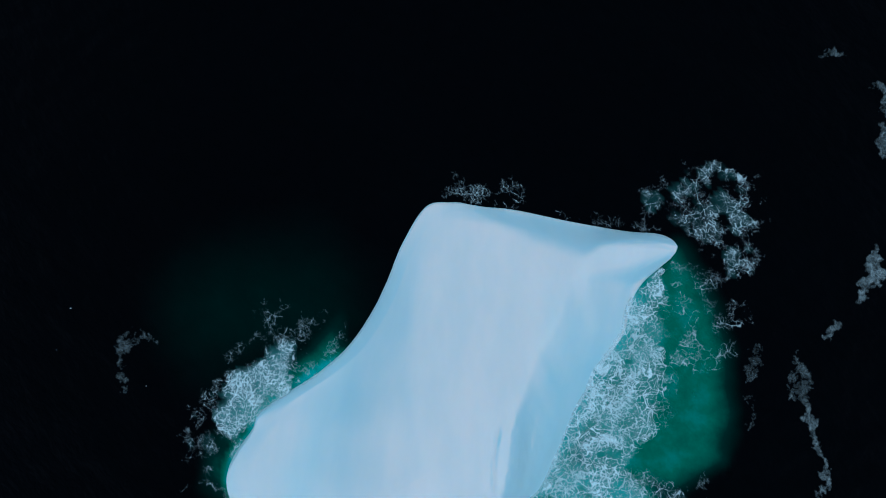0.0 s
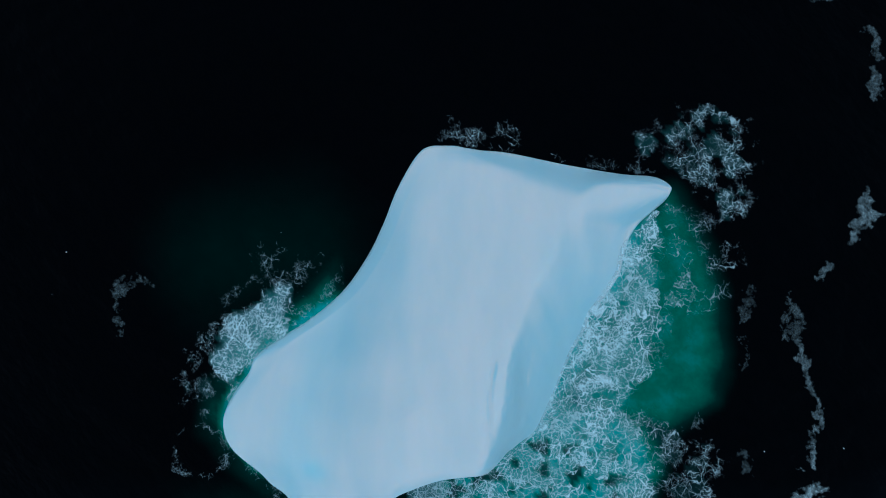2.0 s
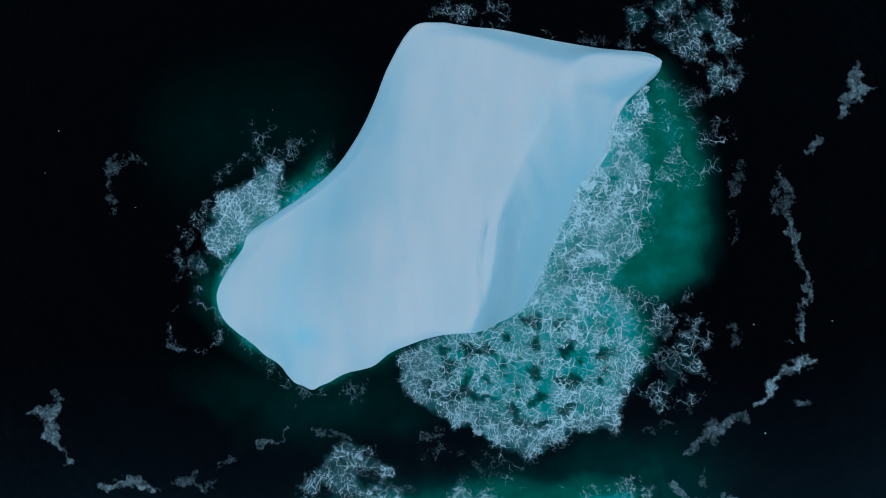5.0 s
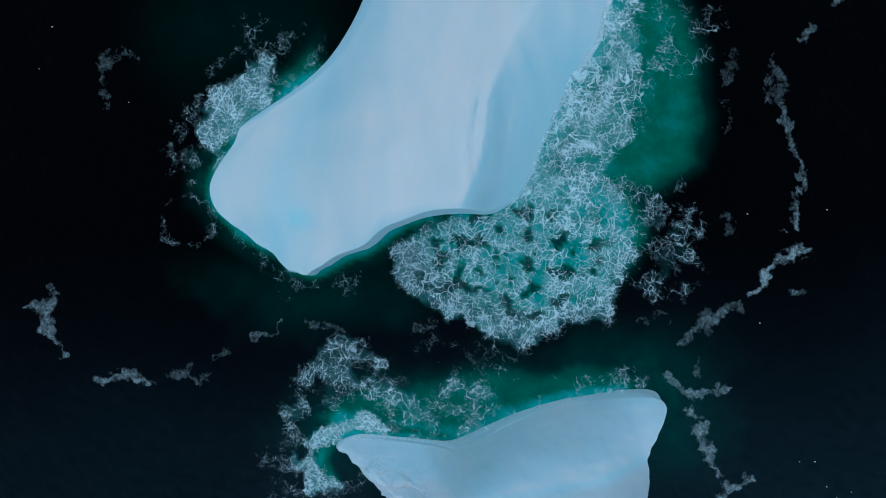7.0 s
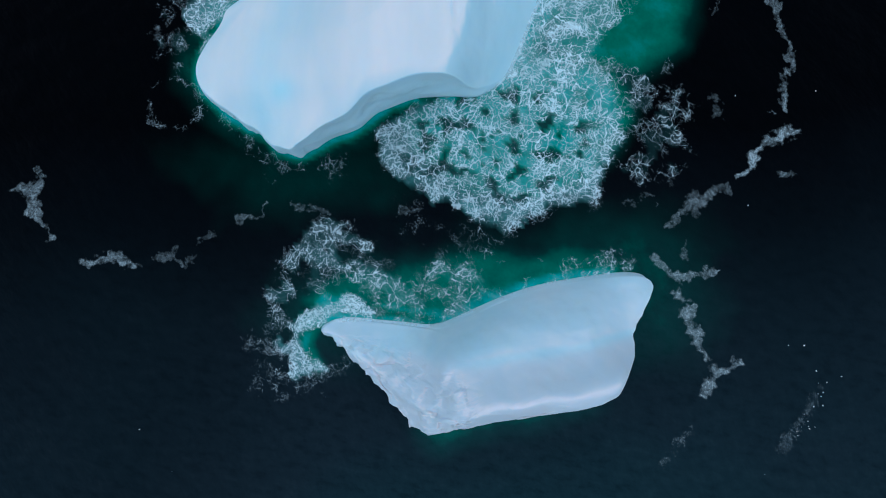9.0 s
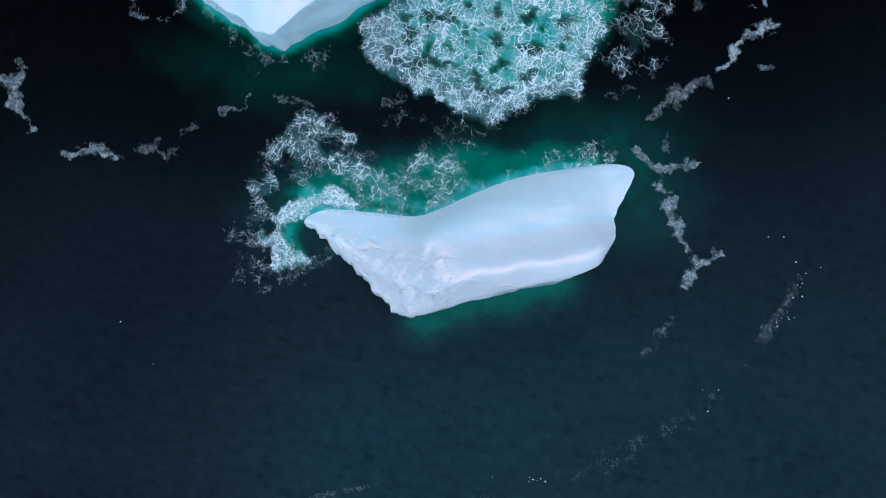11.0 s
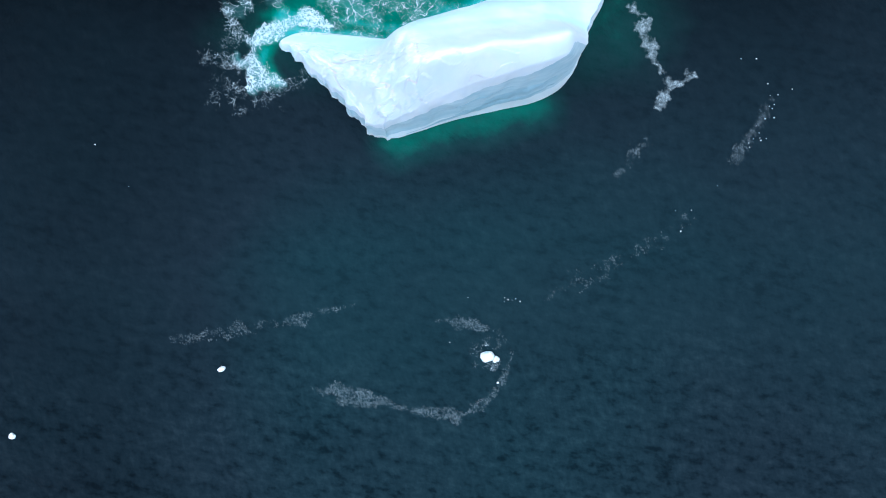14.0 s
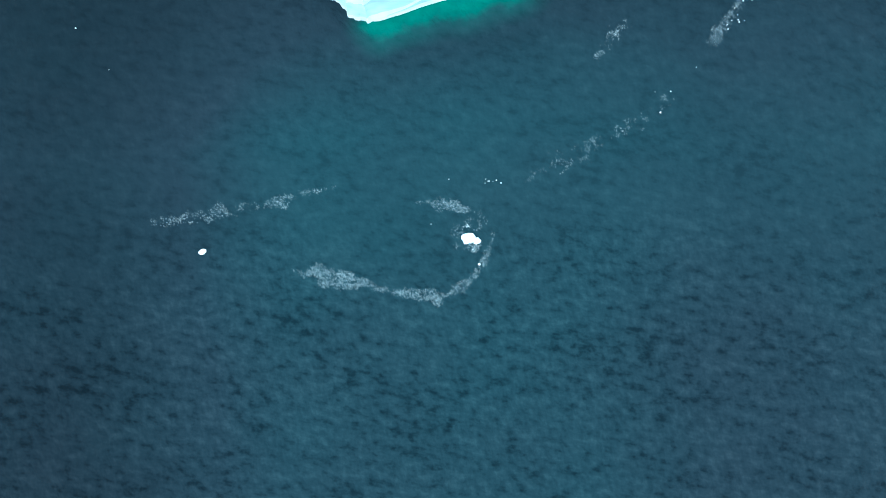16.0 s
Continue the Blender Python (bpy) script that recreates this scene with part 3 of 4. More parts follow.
def sunken(x, y):
    """How much pale ice shows through the water."""
    wobble = 1.2 * fbm2(x * 0.12, y * 0.12, 3, 71)
    tall, long = outline_gap(x, y, TALL_RIM[::5]), outline_gap(x, y, LONG_RIM[::5])
    east_ram = outline_gap(x, y, line_of((38, -18), (43, -24), (47, -36), (47.5, -47), (45.5, -55), (38, -60), (22, -61), (22, -46), (30, -28))) + 0.6 * wobble
    south_surf = outline_gap(x, y, line_of((12, -60), (24, -56), (34, -60), (36, -70), (30, -80), (16, -86), (2, -80), (-7, -70), (0, -66))) + wobble
    north_band = outline_gap(x, y, line_of((-24, -104), (-16, -98), (-4, -97), (14, -95), (30, -95), (37, -98), (20, -104), (4, -109), (-18, -108))) + wobble
    out = 0.60 * smooth(4.5, -3, east_ram)
    out = np.maximum(out, 0.80 * smooth(3.5, -3.5, south_surf))
    out = np.maximum(out, 0.54 * smooth(5, -3.5, north_band))
    out = np.maximum(out, 0.34 * smooth(6, 0, tall + wobble) * smooth(-38, -46, y))
    shore = np.maximum(smooth(5, 12, x), 0.95 * smooth(-34, -40, y))
    out = np.maximum(out, most(0.95 * smooth(2.6, 0, tall + 0.4 * wobble) * shore, 0.55 * smooth(7, 1, tall + 0.5 * wobble) * smooth(-22, -27, x) * smooth(-60, -50, y), 0.85 * smooth(7, 1, tall + 0.6 * wobble) * smooth(8, 14, x)) * smooth(-18, -26, y))
    out = np.maximum(out, 0.92 * smooth(3.4, 0, long + 0.4 * wobble) * smooth(-111, -107, y) * smooth(38, 32, x))
    aqua = stroke_gap(x, y, line_of((-20, -104.5), (-10, -105), (2, -106.5), (14, -102)))
    out = np.maximum(out, 0.78 * smooth(4.2, 0, aqua + wobble))
    curl = stroke_gap(x, y, line_of((-20, -106), (-24, -108.5), (-24.5, -113), (-22, -116)))
    out = np.maximum(out, 0.70 * smooth(3.6, 0, curl + 0.6 * wobble))
    south_foot = stroke_gap(x, y, line_of((1.5, -127), (10, -124.8), (20, -122.4), (27, -120.4)))
    out = np.maximum(out, 0.46 * smooth(8.0, 0.0, south_foot + 0.6 * wobble))
    out = np.maximum(out, 0.27 * smooth(18, 2, np.minimum(tall, long) + 3 * wobble) * smooth(-70, -84, y) * smooth(-122, -106, y))
    west_haze = stroke_gap(x, y, line_of((-46, -30), (-32, -28)))
    return np.maximum(out, 0.09 * smooth(20, 0, west_haze + wobble))


def sea():
    """One sheet: a fine net of swell round the bergs, wide skirts out to the horizon."""
    xs = np.r_[-3000, -1500, -700, -350, -200, -140, np.arange(-106, 106.1, 0.8), 140, 200, 350, 700, 1500, 3000]
    ys = np.r_[-3000, -1500, -800, -450, -320, np.arange(-236, 48.1, 0.8), 80, 140, 300, 700, 1500, 3000]
    x, y = np.meshgrid(xs, ys)
    near = smooth(170, 90, np.abs(x)) * smooth(170, 125, np.abs(y + 95))
    z = 0.0 * x
    for k, (long, high) in enumerate(((17, 0.16), (9.5, 0.10), (5.2, 0.06))):
        z += high * np.sin((x * math.cos(1.1 + 0.5 * k) + y * math.sin(1.1 + 0.5 * k)) * 2 * math.pi / long + 2.2 * fbm2(x * 0.05, y * 0.05, 2, 40 + k))
    z = (z + 0.12 * fbm2(x * 0.3, y * 0.3, 3, 47)) * near - 0.12
    ice = sunken(x, y) * near * (1 - 0.75 * pits(x, y))
    # painted brightness: grows southward like the exposure, dims at the sides like vignetting
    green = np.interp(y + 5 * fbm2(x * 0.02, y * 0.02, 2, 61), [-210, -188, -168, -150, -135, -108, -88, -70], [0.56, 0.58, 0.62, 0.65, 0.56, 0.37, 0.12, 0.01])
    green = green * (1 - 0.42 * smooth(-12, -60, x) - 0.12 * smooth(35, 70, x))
    froth = np.clip(surf(x, y) - 0.40, 0, 0.5) * 1.1 * (1 - 0.8 * pits(x, y))
    # strength of the painted wave shading, fullest in the south
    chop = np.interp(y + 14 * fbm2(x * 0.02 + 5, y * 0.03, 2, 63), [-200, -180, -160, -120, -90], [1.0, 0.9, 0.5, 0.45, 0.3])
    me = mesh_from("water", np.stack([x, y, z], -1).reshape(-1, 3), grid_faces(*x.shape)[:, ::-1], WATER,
                   attributes=(("sunken_ice", ice), ("painted_brightness", green), ("froth", froth), ("wave_shade", chop)))
    return tagged(new("water", me), "dark cold sea, milky green beside the ice", "sea", kind="structure")


# ---- foam: density from broad patches and drifting lines ----
def patch(x, y, points, soft, strength):
    gap = outline_gap(x, y, line_of(*points)) + 1.3 * fbm2(x * 0.22, y * 0.22, 3, 81)
    return strength * (0.55 * smooth(soft, -soft, gap) + 0.45 * smooth(2.2 * soft, -1.2 * soft, gap))


def drift(x, y, strength, *points):
    """A ragged line of foam; each point gives its place and the half width there."""
    reach = np.full(x.shape, 9.0)
    for (ax, ay, aw), (bx, by, bw) in zip(points[:-1], points[1:]):
        ex, ey = bx - ax, by - ay
        t = np.clip(((x - ax) * ex + (y - ay) * ey) / (ex * ex + ey * ey + 1e-12), 0, 1)
        reach = np.minimum(reach, np.hypot(x - ax - t * ex, y - ay - t * ey) / (aw + t * (bw - aw)))
    return strength * smooth(1.25, 0.15, reach + 0.6 * fbm2(x * 0.4, y * 0.4, 4, 83))


def wisp(x, y, strength, *points):
    """A thin veil of loose threads along a line."""
    return drift(x, y, 0.95 * strength, *[(a, b, 2.1 * w) for a, b, w in points])


def surf_east(x, y):
    holes = np.exp(-(((x - 24) / 3.5) ** 2 + ((y + 73) / 4.5) ** 2)) + 0.8 * np.exp(-(((x - 15) / 3) ** 2 + ((y + 78) / 3) ** 2))
    holes = holes + 0.7 * np.exp(-(((x - 2) / 3) ** 2 + ((y + 76) / 4) ** 2))
    lobe = patch(x, y, ((13, -60), (25, -57), (33, -61), (36, -69), (34, -78), (30.5, -85), (22, -86), (17, -89.5), (8, -89.5), (0, -84.5), (-9.5, -79.5), (-11.5, -72), (-4, -66.5), (8, -66)), 1.8, 0.66)
    wash = outline_gap(x, y, TALL_RIM[::5]) + 2.2 * swirl2(x * 0.16, y * 0.16, 82) + 1.2 * swirl2(x * 0.45, y * 0.45, 83)
    wash = (0.56 * smooth(11, 3, wash) + 0.22 * smooth(4.0, 0.5, wash) + 0.2 * smooth(1.4, 0.2, wash)) * smooth(8, 13, x + 0.2 * (y + 60)) * smooth(-22, -29, y)
    return most(wash, patch(x, y, ((31, -23), (36, -23), (37.5, -32), (37.5, -43), (33, -53), (29, -60), (15, -60), (20, -48), (28, -33)), 2.4, 0.68),
                drift(x, y, 0.86, (34.5, -22.5, 2), (33.5, -33, 2.8), (29.5, -43, 3.4), (25, -54, 4), (19, -60, 5), (24, -68, 3)),
                wisp(x, y, 0.46, (38, -20, 1.4), (40, -26, 1.6), (41, -34, 1.6), (38.5, -42, 1.4)),
                lobe - 0.22 * np.clip(holes, 0, 1) * (lobe > 0.3),
                drift(x, y, 0.86, (-1, -82, 2.5), (8, -86.5, 3.2), (15, -87, 3.6), (20, -84, 2.6), (29, -82.5, 2.4), (32, -76, 2)),
                wisp(x, y, 0.46, (35, -62, 3), (39, -66, 4.0), (42, -72, 3.5), (38, -79, 3)),
                wisp(x, y, 0.40, (40, -22, 2.2), (45, -27, 3.2), (48, -31, 2.4), (46, -36, 1.6)))


def shoreline(x, y, rim, strength):
    """A thin rope of foam where the swell laps at the ice."""
    gap = outline_gap(x, y, rim[::5]) + 0.5 * swirl2(x * 0.5, y * 0.5, 85)
    return strength * smooth(1.5, 0.1, gap) * (0.6 + 0.4 * smooth(-0.3, 0.4, swirl2(x * 0.2, y * 0.2, 87)))


def surf_west(x, y):
    ring = np.abs(np.hypot(x + 49.6, y + 66.5) - 4.9)
    return most(shoreline(x, y, TALL_RIM, 0.55) * smooth(-22, -26, x) * smooth(-34, -38, y) * smooth(-60, -56, y),
                patch(x, y, ((-33.5, -35.6), (-39.5, -38), (-44.5, -42), (-48.5, -48.5), (-46, -54), (-43.5, -55), (-40, -50), (-34, -44.5)), 1.6, 0.76),
                wisp(x, y, 0.46, (-48, -46, 1.5), (-50.5, -53, 2.4), (-48, -59, 1.6)),
                wisp(x, y, 0.34, (-46, -38, 1.2), (-41, -36, 1.4), (-37.5, -30.5, 1.4)),
                wisp(x, y, 0.36, (-36, -35, 1), (-31, -33, 1.2), (-26, -29.5, 1.0)),
                wisp(x, y, 0.42, (-34, -41, 1.6), (-28, -37.5, 1.4), (-23.5, -33, 0.8)),
                0.40 * smooth(1.9, 0, ring + 0.5 * fbm2(x * 0.5, y * 0.5, 2, 84)),
                wisp(x, y, 0.34, (-42, -67, 1.2), (-36, -72.5, 1.6), (-30, -77.5, 2), (-20, -77, 2)))


def surf_north(x, y):
    return most(wisp(x, y, 0.42, (-3.5, -6, 1.3), (2, -6.4, 1.6), (8, -8, 1.6)),
                wisp(x, y, 0.50, (33.5, -8, 1.6), (38, -5.5, 2.2), (44, -4.5, 2.4), (48.5, -8, 2.6), (50.5, -13, 2.2), (49, -20, 1.6)),
                wisp(x, y, 0.46, (41, -11, 2.2), (44, -9.5, 2.4), (46, -15, 2.4)),
                wisp(x, y, 0.30, (8, -9.2, 0.7), (20, -11, 0.7), (34, -13, 0.6)))


def surf_channel(x, y):
    lap = shoreline(x, y, LONG_RIM, 0.55) * smooth(-111, -108.6, y) * smooth(38, 33, x) * smooth(-20, -16, x)
    return most(lap, drift(x, y, 0.95, (-20, -106.4, 1.4), (-16.5, -104.9, 2.2), (-12, -106, 1.6)),
                patch(x, y, ((-26, -97), (-20, -92), (-13, -94), (-6, -100), (1, -98), (7, -101), (6, -106), (-2, -107.5), (-12, -107), (-16, -101), (-22, -101)), 2.8, 0.40),
                wisp(x, y, 0.52, (-29, -103, 1.6), (-27.5, -96.5, 1.8), (-23, -92, 2), (-20, -91, 2), (-14, -93, 2)),
                drift(x, y, 0.54, (-22.5, -94.5, 2), (-18, -97, 3), (-12, -98.5, 2.8), (-7, -102.5, 3.4), (-3, -105, 3)),
                wisp(x, y, 0.48, (-22, -95, 1.4), (-23, -101, 1.6), (-20, -104, 1)),
                wisp(x, y, 0.52, (2, -97.5, 1.6), (6, -101, 2.2), (5, -106, 2)),
                drift(x, y, 0.80, (-19, -106.5, 1.6), (-24.5, -108, 2.4), (-26.6, -112, 2.8), (-25, -116.5, 2.6), (-21.5, -116.5, 2.0)),
                wisp(x, y, 0.41, (-29, -106, 1.4), (-32.3, -112, 1.8), (-31, -117.5, 1.8), (-26.5, -120, 1.8), (-21, -118, 1.5), (-16.5, -115, 1)),
                drift(x, y, 0.92, (-25, -109, 2.0), (-22, -105.6, 2.2), (-17, -105.2, 1.8)),
                wisp(x, y, 0.44, (22, -97, 1.2), (28, -96.5, 1.8), (36, -96.5, 1.2)),
                wisp(x, y, 0.30, (-4, -87, 2), (4, -91, 2.4), (10, -94, 2.4)),
                wisp(x, y, 0.42, (4, -107, 0.9), (12, -103, 1.1), (24, -100, 0.9)))


def drift_east(x, y):
    return most(drift(x, y, 0.40, (66, 20.5, 1.6), (69, 20, 0.8)), drift(x, y, 0.45, (75.5, 14, 1.4), (77.5, 8, 1.4), (77, 1.5, 1.2)),
                drift(x, y, 0.60, (74.8, -17, 0.9), (75.3, -21, 1.6), (72.5, -25.5, 1.4)), drift(x, y, 0.55, (78, -21, 1.0), (75, -21.5, 1.2)),
                drift(x, y, 0.50, (68.4, -31, 1.3), (66, -33, 0.6)),
                drift(x, y, 0.42, (61, -35, 1.0), (61, -41, 2.2), (63, -46, 1.2)),
                drift(x, y, 0.55, (63, -46, 0.9), (64.6, -53, 1.4), (66, -57, 0.6)),
                drift(x, y, 0.75, (66.5, -59, 1.4), (65.2, -63, 1.9), (65.2, -68, 0.9)),
                drift(x, y, 0.85, (67, -72, 1.0), (64, -72.5, 2.6), (60.5, -76, 1.4), (57, -80.5, 0.8)),
                drift(x, y, 0.48, (55, -83, 1.0), (49, -85.5, 2.1), (43.5, -89, 0.6)),
                drift(x, y, 0.55, (66.5, -80, 1.0), (64.5, -80, 1.2)),
                drift(x, y, 0.60, (41, -96, 0.9), (45.5, -99.3, 1.2)), drift(x, y, 0.60, (53.5, -97.5, 0.6), (50, -98.6, 1.2), (47, -99, 0.8)),
                drift(x, y, 0.42, (47.2, -93, 0.8), (46.8, -96, 0.8)),
                drift(x, y, 0.70, (45.5, -102, 1.4), (48.3, -108.7, 1.3), (50.9, -115, 1.1)),
                drift(x, y, 0.72, (50.7, -120.5, 1.0), (52.5, -117.5, 2.1), (56.8, -115.5, 1.1)),
                drift(x, y, 0.34, (53.5, -35, 1.6), (52.3, -40, 1.6)), drift(x, y, 0.34, (53, -45.5, 1.8), (52, -49, 1.0)),
                drift(x, y, 0.32, (52, -66, 1.2), (54, -70, 1.0)), drift(x, y, 0.36, (36, -86, 1), (40, -84.6, 1.2)))


def drift_west(x, y):
    return most(drift(x, y, 0.36, (-58.5, -35, 1.2), (-64.5, -34.8, 1.3), (-66.2, -39, 1.3), (-64.5, -45, 0.9)),
                drift(x, y, 0.66, (-80.5, -83, 1.2), (-76, -82, 2.4), (-76.5, -87, 1.8), (-73, -92, 0.8)),
                drift(x, y, 0.66, (-66.3, -97.4, 1.6), (-63, -95.5, 1.6), (-57, -97.4, 1.1)),
                drift(x, y, 0.40, (-56, -97, 1.3), (-50, -95.5, 1.8), (-46.5, -97, 1.2)),
                drift(x, y, 0.34, (-46.5, -97, 0.7), (-44.5, -92.5, 0.6), (-38, -89.5, 0.6)),
                drift(x, y, 0.50, (-37.5, -88.6, 0.8), (-33, -88, 0.5), (-32, -85.5, 0.5)),
                drift(x, y, 0.40, (-25.3, -86.3, 1.1), (-20, -87, 1.0)), drift(x, y, 0.40, (-6.7, -87, 0.8), (-3.5, -86.6, 0.8)))


def drift_south(x, y):
    return most(drift(x, y, 0.33, (-41, -165.2, 0.7), (-31.4, -163.9, 1.4), (-21.8, -162.3, 1.3)), drift(x, y, 0.30, (-21.8, -162.3, 1.2), (-15, -160.6, 1.2), (-7.5, -158.5, 0.7)),
                drift(x, y, 0.55, (8.8, -161.8, 0.6), (13, -161.5, 1.4), (16.2, -162.7, 0.8)),
                drift(x, y, 0.30, (16.2, -162.7, 0.6), (20.4, -163.2, 0.7), (22.2, -167, 0.9), (22.2, -170.5, 1.3)),
                drift(x, y, 0.62, (-13.6, -174.6, 1.2), (-8, -175, 2.0), (-3.4, -176.1, 1.4)), drift(x, y, 0.55, (-3, -176.2, 1.0), (5, -178.8, 1.0), (12.4, -179.8, 1.3)),
                drift(x, y, 0.45, (12.4, -179.8, 1.0), (18.9, -176.1, 0.8), (21, -172.5, 0.8)),
                drift(x, y, 0.13, (31, -156.5, 2), (40, -151.6, 2.4), (48, -147.8, 1.8), (56, -142, 1.2)),
                drift(x, y, 0.40, (65, -130.5, 1.2), (70, -122.5, 1.2), (72, -119.5, 0.8)),
                drift(x, y, 0.45, (42.3, -134, 1.0), (47.6, -128.4, 1.4)))


def growler_foam(x, y):
    far = np.hypot(x - 18.0, (y + 168.4) * 1.05) + 0.7 * fbm2(x * 0.6, y * 0.6, 2, 86)
    return 0.43 * smooth(4.8, 2.0, far) * (0.7 + 0.3 * smooth(1.0, 2.4, far))


FOAMS = [(surf_east, (-16, -96, 54, -16), "churned white surf foam on green water beside ice", "lace"),
         (surf_west, (-58, -82, -16, -24), "lacy white surf foam at the foot of ice", "mesh"),
         (surf_north, (-10, -26, 56, 0), "thin lacy foam off the ice on black water", "mesh"),
         (surf_channel, (-38, -126, 42, -82), "swirling white foam between two icebergs", "mesh"),
         (growler_foam, (12, -174, 24, -162), "ring of lacy foam round a growler", "curls"),
         (drift_east, (34, -126, 84, 24), "ragged grey drifting foam line on dark sea", "scum"),
         (drift_west, (-86, -104, 0, -28), "ragged grey drifting foam line on dark sea", "scum"),
         (drift_south, (-46, -186, 76, -115), "sparse speckled foam streaks on blue-green sea", "grain")]


def pits(x, y):
    """Dark hollows between the ropes of foam in the churned lobe south of the tall berg."""
    heart = smooth(23, 15, np.hypot(x - 12, (y + 74) * 1.4))
    return 0.9 * heart * smooth(0.12, 0.42, swirl2(x * 0.30 + 7, y * 0.36, 45) + 0.4 * swirl2(x * 0.75, y * 0.8, 47))


def surf(x, y):
    total = np.zeros(x.shape)
    for field, (x0, y0, x1, y1), *_ in FOAMS[:4]:
        inside = (x > x0) & (x < x1) & (y > y0) & (y < y1)
        total[inside] = np.maximum(total[inside], field(x[inside], y[inside]))
    return total


def walls(x, y, size, seed):
    """How far a spot lies from the wall between two scattered cells: 0 on the wall."""
    near, second = cells2(x / size + 3.1 * seed, y / size - 1.7 * seed, seed)
    return second - near


def foam(field, bounds, label, style, step=0.095):
    """A thin raised sheet of foam: lace of threads, ragged scum, or scattered grains."""
    x0, y0, x1, y1 = bounds
    x, y = np.meshgrid(np.arange(x0, x1, step), np.arange(y0, y1, step))
    ragged = {"lace": 0.9, "mesh": 0.8, "curls": 0.4, "scum": 1.1, "grain": 0.5}[style]
    dense = field(x + ragged * (swirl2(x * 0.35, y * 0.35, 181) + 0.4 * swirl2(x * 1.2, y * 1.2, 183)),
                  y + ragged * (swirl2(x * 0.35 + 50, y * 0.35, 182) + 0.4 * swirl2(x * 1.2 + 50, y * 1.2, 184)))
    cover = np.zeros(x.shape)
    on = dense > 0.02
    px, py, pd = x[on], y[on], dense[on]
    gap = np.minimum(outline_gap(px, py, TALL_RIM[::4]), outline_gap(px, py, LONG_RIM[::4]))
    awash = most(smooth(9, 14, px + 0.2 * (py + 60)) * smooth(-23, -28, py) * smooth(-90, -80, py),
                 smooth(-22, -26, px) * smooth(-34, -38, py) * smooth(-60, -56, py),
                 smooth(-111, -108.6, py) * smooth(-84, -92, py) * smooth(38, 33, px) * smooth(-20, -16, px))
    pd *= smooth(-0.6 - 1.0 * awash, 0.5 - 1.2 * awash, gap)
    lifted = np.zeros(x.shape)
    lifted[on] = 0.30 * awash * smooth(1.2, 0.2, gap)
    drawn = fbm2(px * 0.25, py * 0.25, 3, 95)
    if style in ("lace", "mesh", "curls"):
        fine = {"lace": 0.95, "mesh": 0.72, "curls": 0.5}[style]
        # threads curl at three scales; they swell and merge where the surf is dense and thin out to single hairs at its edge
        wx = px + 0.9 * swirl2(px * 0.2, py * 0.2, 191) + 0.50 * swirl2(px * 0.6, py * 0.6, 193) + 0.17 * swirl2(px * 1.5, py * 1.5, 89)
        wy = py + 0.9 * swirl2(px * 0.2 + 40, py * 0.2, 192) + 0.50 * swirl2(px * 0.6 + 20, py * 0.6, 194) + 0.17 * swirl2(px * 1.5 + 9, py * 1.5, 88)
        swing = swirl2(px * 0.33, py * 0.33, 40) + 0.5 * swirl2(px * 0.85, py * 0.85, 41)
        hollow = most(pits(px, py), 0.8 * smooth(0.2, 0.7, swirl2(px * 0.26 + 7, py * 0.30, 44) + 0.35 * swirl2(px * 0.6, py * 0.6, 46)))
        body = np.clip(pd + 0.12 * drawn * (pd > 0.1) + 0.20 * swing - 0.34 * hollow, 0, 1.1) * smooth(0.04, 0.22, pd)
        strand = np.zeros(px.shape)
        for size, seed, width, strength, need in ((2.1, 48, 0.080, 0.96, 0.24), (0.95, 57, 0.115, 0.90, 0.31), (0.50, 67, 0.18, 0.80, 0.53)):
            size *= fine
            vary = 0.5 + 0.5 * swirl2(px * 0.8 / size + 3, py * 0.8 / size, seed + 1)
            thick = width * (0.28 + 1.45 * np.clip(body - need, 0, 0.8)) * (0.3 + 1.4 * vary)
            shown = smooth(need - 0.10, need + 0.16, body + 0.26 * swirl2(px * 0.16 + seed, py * 0.16 + 11, seed + 2))
            strand = np.maximum(strand, strength * smooth(1.35, 0.5, walls(wx, wy, size, seed) / thick) * shown)
        hairs = smooth(0.15, 0.0, np.abs(swirl2(wx * 0.85, wy * 0.85, 77))) * smooth(0.15, 0.45, body) * (0.5 + 0.5 * swirl2(px * 0.7, py * 0.7, 78))
        fuzz = 1.2 - np.abs(swirl2(wx * 0.8, wy * 0.8, 79)) - 0.7 * np.abs(swirl2(wx * 1.9, wy * 1.9, 80))
        veil = (0.02 + 0.18 * np.clip(fuzz, 0, 1)) * smooth(0.40, 0.85, body)
        boil = body + 0.26 * swirl2(wx * 0.7, wy * 0.7, 96) + 0.20 * swirl2(wx * 1.9, wy * 1.9, 97) + 0.14 * swirl2(px * 4.1, py * 4.1, 98)
        faint = (0.34 + 0.66 * smooth(0.25, 0.62, pd)) * (0.66 + 0.34 * smooth(-0.5, 0.6, swirl2(px * 0.11, py * 0.11, 42) + 0.6 * swirl2(px * 0.31, py * 0.31, 43)))
        cover[on] = most(strand * faint, 0.45 * hairs * faint, veil * (1 - 0.6 * hollow), 0.92 * smooth(0.80 + (0.14 if style == "mesh" else 0), 1.22, boil)) * smooth(0.05, 0.25, body)
    elif style == "scum":
        wx = px + 0.7 * swirl2(px * 0.4, py * 0.4, 91) + 0.3 * swirl2(px * 1.1, py * 1.1, 93)
        wy = py + 0.7 * swirl2(px * 0.4 + 40, py * 0.4, 92) + 0.3 * swirl2(px * 1.1 + 9, py * 1.1, 94)
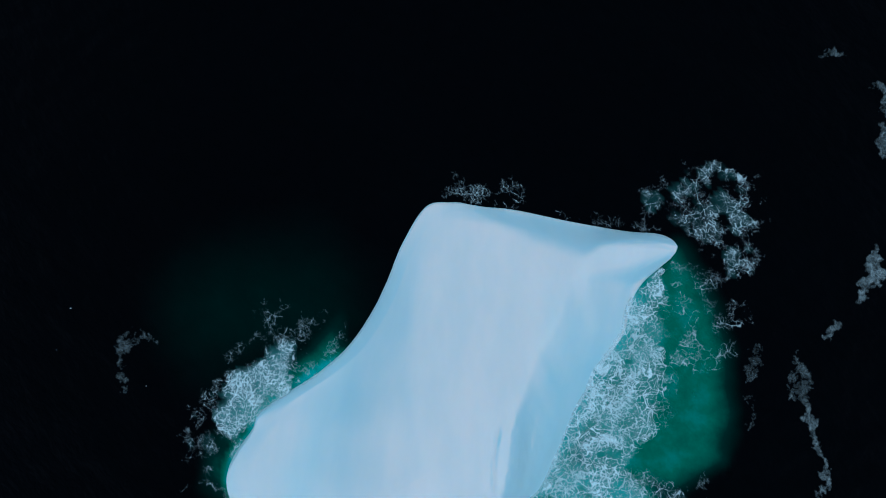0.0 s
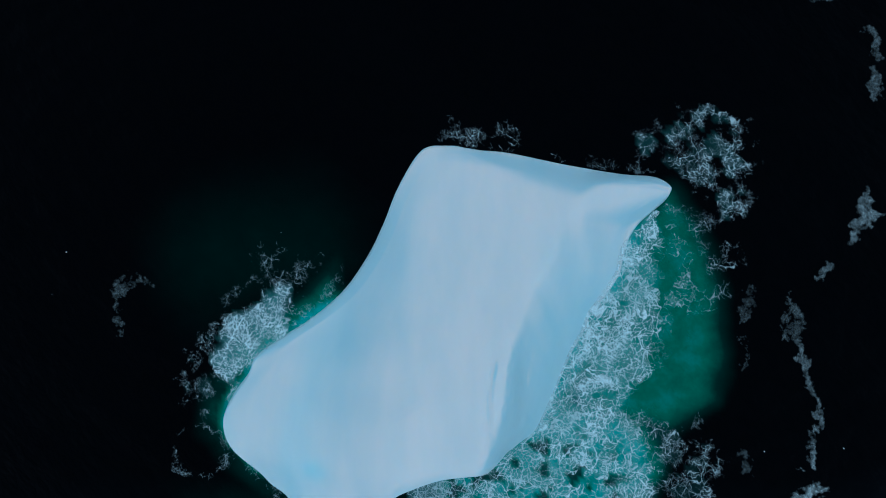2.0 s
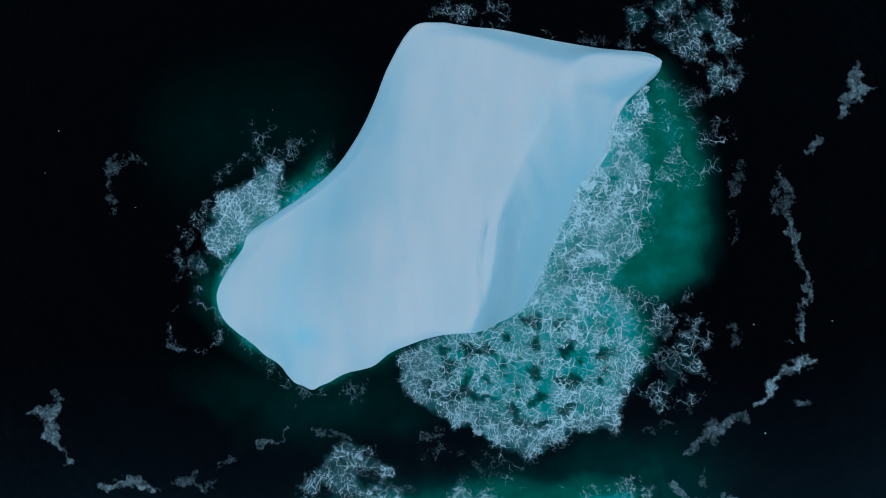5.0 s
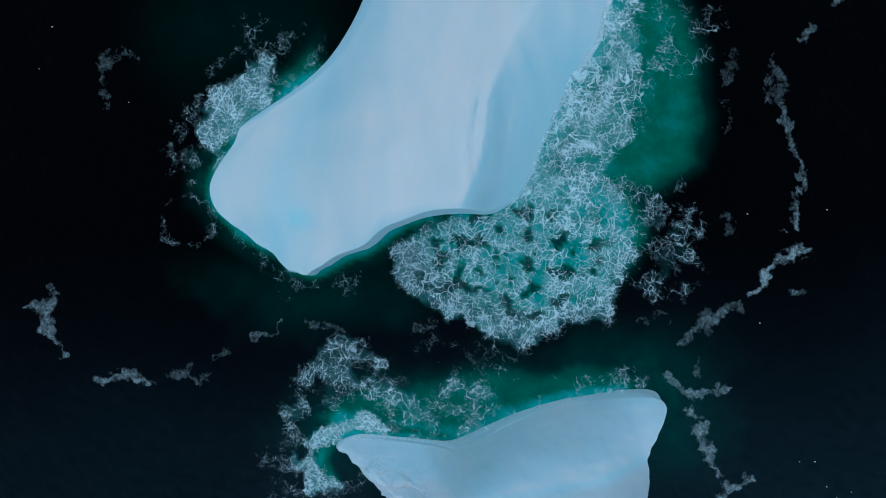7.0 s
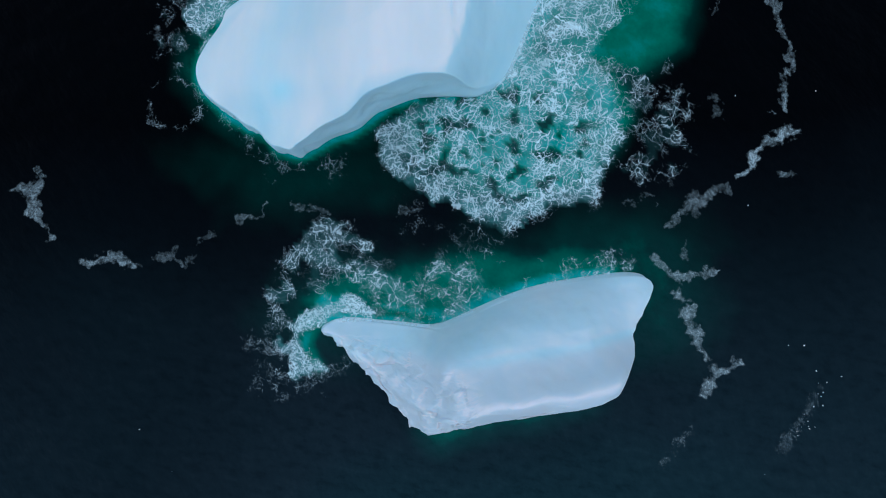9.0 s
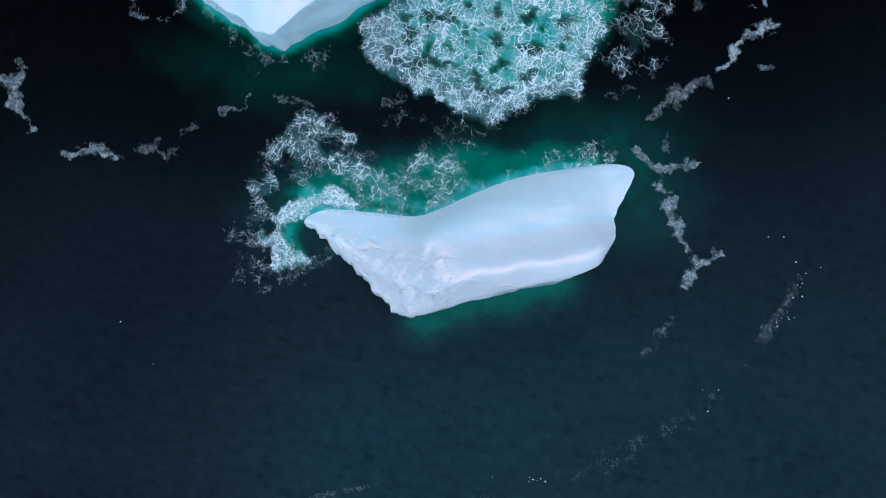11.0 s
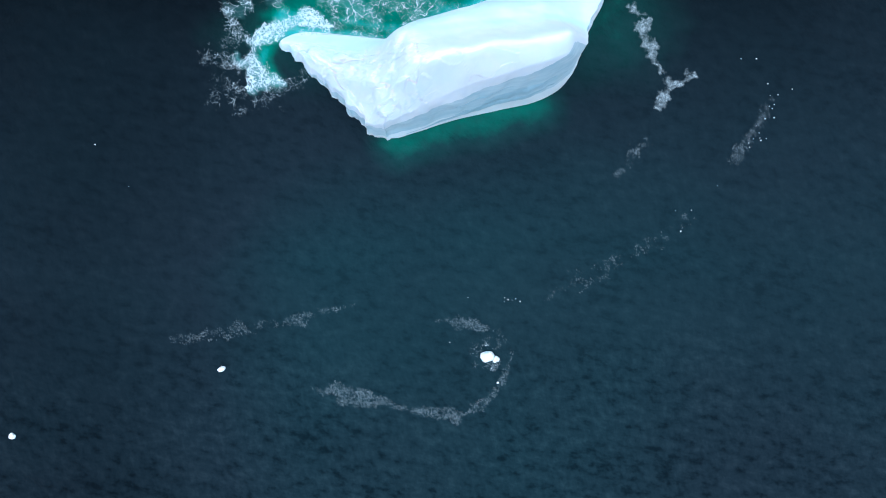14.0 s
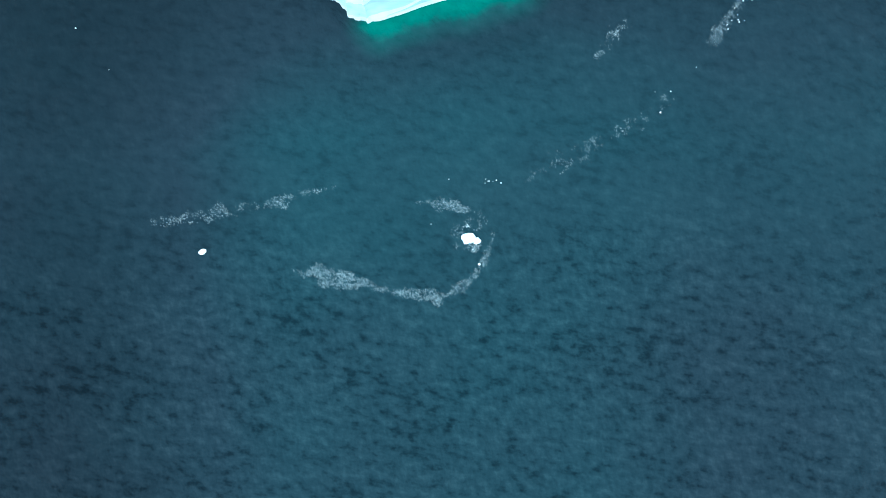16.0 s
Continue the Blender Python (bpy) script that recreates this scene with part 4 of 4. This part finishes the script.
        smear = pd + 0.30 * swirl2(wx * 0.45, wy * 0.45, 99) + 0.22 * swirl2(wx * 1.2, wy * 1.2, 100) + 0.16 * swirl2(wx * 3.0, wy * 3.0, 102)
        thread = smooth(0.22, 0.0, np.abs(swirl2(wx * 0.9, wy * 0.9, 101))) + 0.7 * smooth(0.3, 0.0, np.abs(swirl2(wx * 2.0, wy * 2.0, 103)))
        cover[on] = (0.06 + 0.52 * pd) * smooth(0.05, 1.0, smear) * np.clip(0.45 + 0.55 * thread, 0, 1.1) * smooth(0.02, 0.45, pd)
    else:
        speck = hash2(np.round(px / step), np.round(py / (1.6 * step)), 5)
        clump = fbm2(px * 0.9, py * 0.9, 3, 99)
        net = 1 - smooth(0, 0.5, walls(px, py * 0.6, 0.42, 67))
        cover[on] = (0.07 + 0.12 * net) * smooth(0, 0.12, speck - 1.0 + np.clip(0.75 * pd + 0.22 * clump * (pd > 0.05), 0, 0.6))
    cover = np.clip(cover, 0, 0.97)
    keep = cover > 0.02
    cells = keep[:-1, :-1] | keep[1:, :-1] | keep[:-1, 1:] | keep[1:, 1:]
    quads = grid_faces(*x.shape)[cells.ravel()][:, ::-1]
    used, index = np.unique(quads, return_inverse=True)
    swell = 0.34 + lifted + 0.14 * cover + 0.05 * fbm2(x * 1.1, y * 1.1, 2, 98)
    verts = np.stack([x, y, swell], -1).reshape(-1, 3)[used]
    me = mesh_from("sea_foam", verts, index.reshape(quads.shape), FOAM, attributes=(("cover", cover.ravel()[used]),))
    return tagged(new("sea_foam", me), label, "foam", kind="stuff")


sea()
for spec in FOAMS:
    foam(*spec)


# ---- small floating ice ----
def growler(x, y, size, turn, seed, label):
    thing = tagged(new("growler"), label, "floating ice", "growlers adrift")
    thing.matrix_world = pose(x, y, 0, 0, 0, turn)
    part("ice_body", lump("ice_body", size, seed, GROWLER_ICE), thing)
    return thing


big = growler(18.3, -168.3, (1.42, 1.02, 1.0), 10, 1, "white growler of worn ice ringed by foam")
shelf = part("ice_ledge", lump("ice_ledge", (0.7, 0.6, 0.5), 5, GROWLER_ICE), big)
shelf.location = (1.35, -0.75, 0.05)
growler(-31.9, -170.7, (0.8, 0.5, 0.6), 25, 2, "small white growler adrift on open sea")
growler(-71.3, -183.5, (0.75, 0.6, 0.55), -20, 3, "small white growler adrift on open sea")

fragment = tagged(new("ice_fragment", lump("ice_fragment", (0.24, 0.2, 0.3), 4, GROWLER_ICE)), "tiny white fragment of brash ice adrift", "floating ice", "brash ice fragments")
fragment.matrix_world = pose(20.2, -173.2, 0.1)
LOOSE = random.Random(4)
PLACES = [(65.9, -111.9), (68.8, -111.9), (71, -116.6), (72.9, -118.7), (75.6, -117.6), (68.3, -127), (69.7, -127.3), (61.5, -135.9), (53.6, -140.6),
          (56.6, -140.5), (54.6, -144.5), (21.4, -157.1), (23.5, -157.3), (14.5, -157.1), (11.1, -165.6), (-55.8, -128.5), (-49.5, -136.4),
          (-75.5, -29.7), (-78, -37.7), (-60.8, -44.1), (-35, -25.5), (56.2, -65.4), (71, -64.6), (50, -85.9), (58.5, -85.9), (-18, -89.5)]
PLACES += [(70 + LOOSE.gauss(0, 1.2) + 0.5 * k, -124 + k + LOOSE.gauss(0, 0.8)) for k in np.linspace(-5, 5, 12)]
PLACES += [(22.5 + LOOSE.gauss(0, 1.0), -157.5 + LOOSE.gauss(0, 0.4)) for _ in range(5)]
for x, y in PLACES:
    size = LOOSE.uniform(0.25, 0.6)
    copy_thing(fragment, pose(x, y, 0.2, 0, 0, LOOSE.uniform(0, 360)) @ Matrix.Diagonal((size, size, size, 1)))
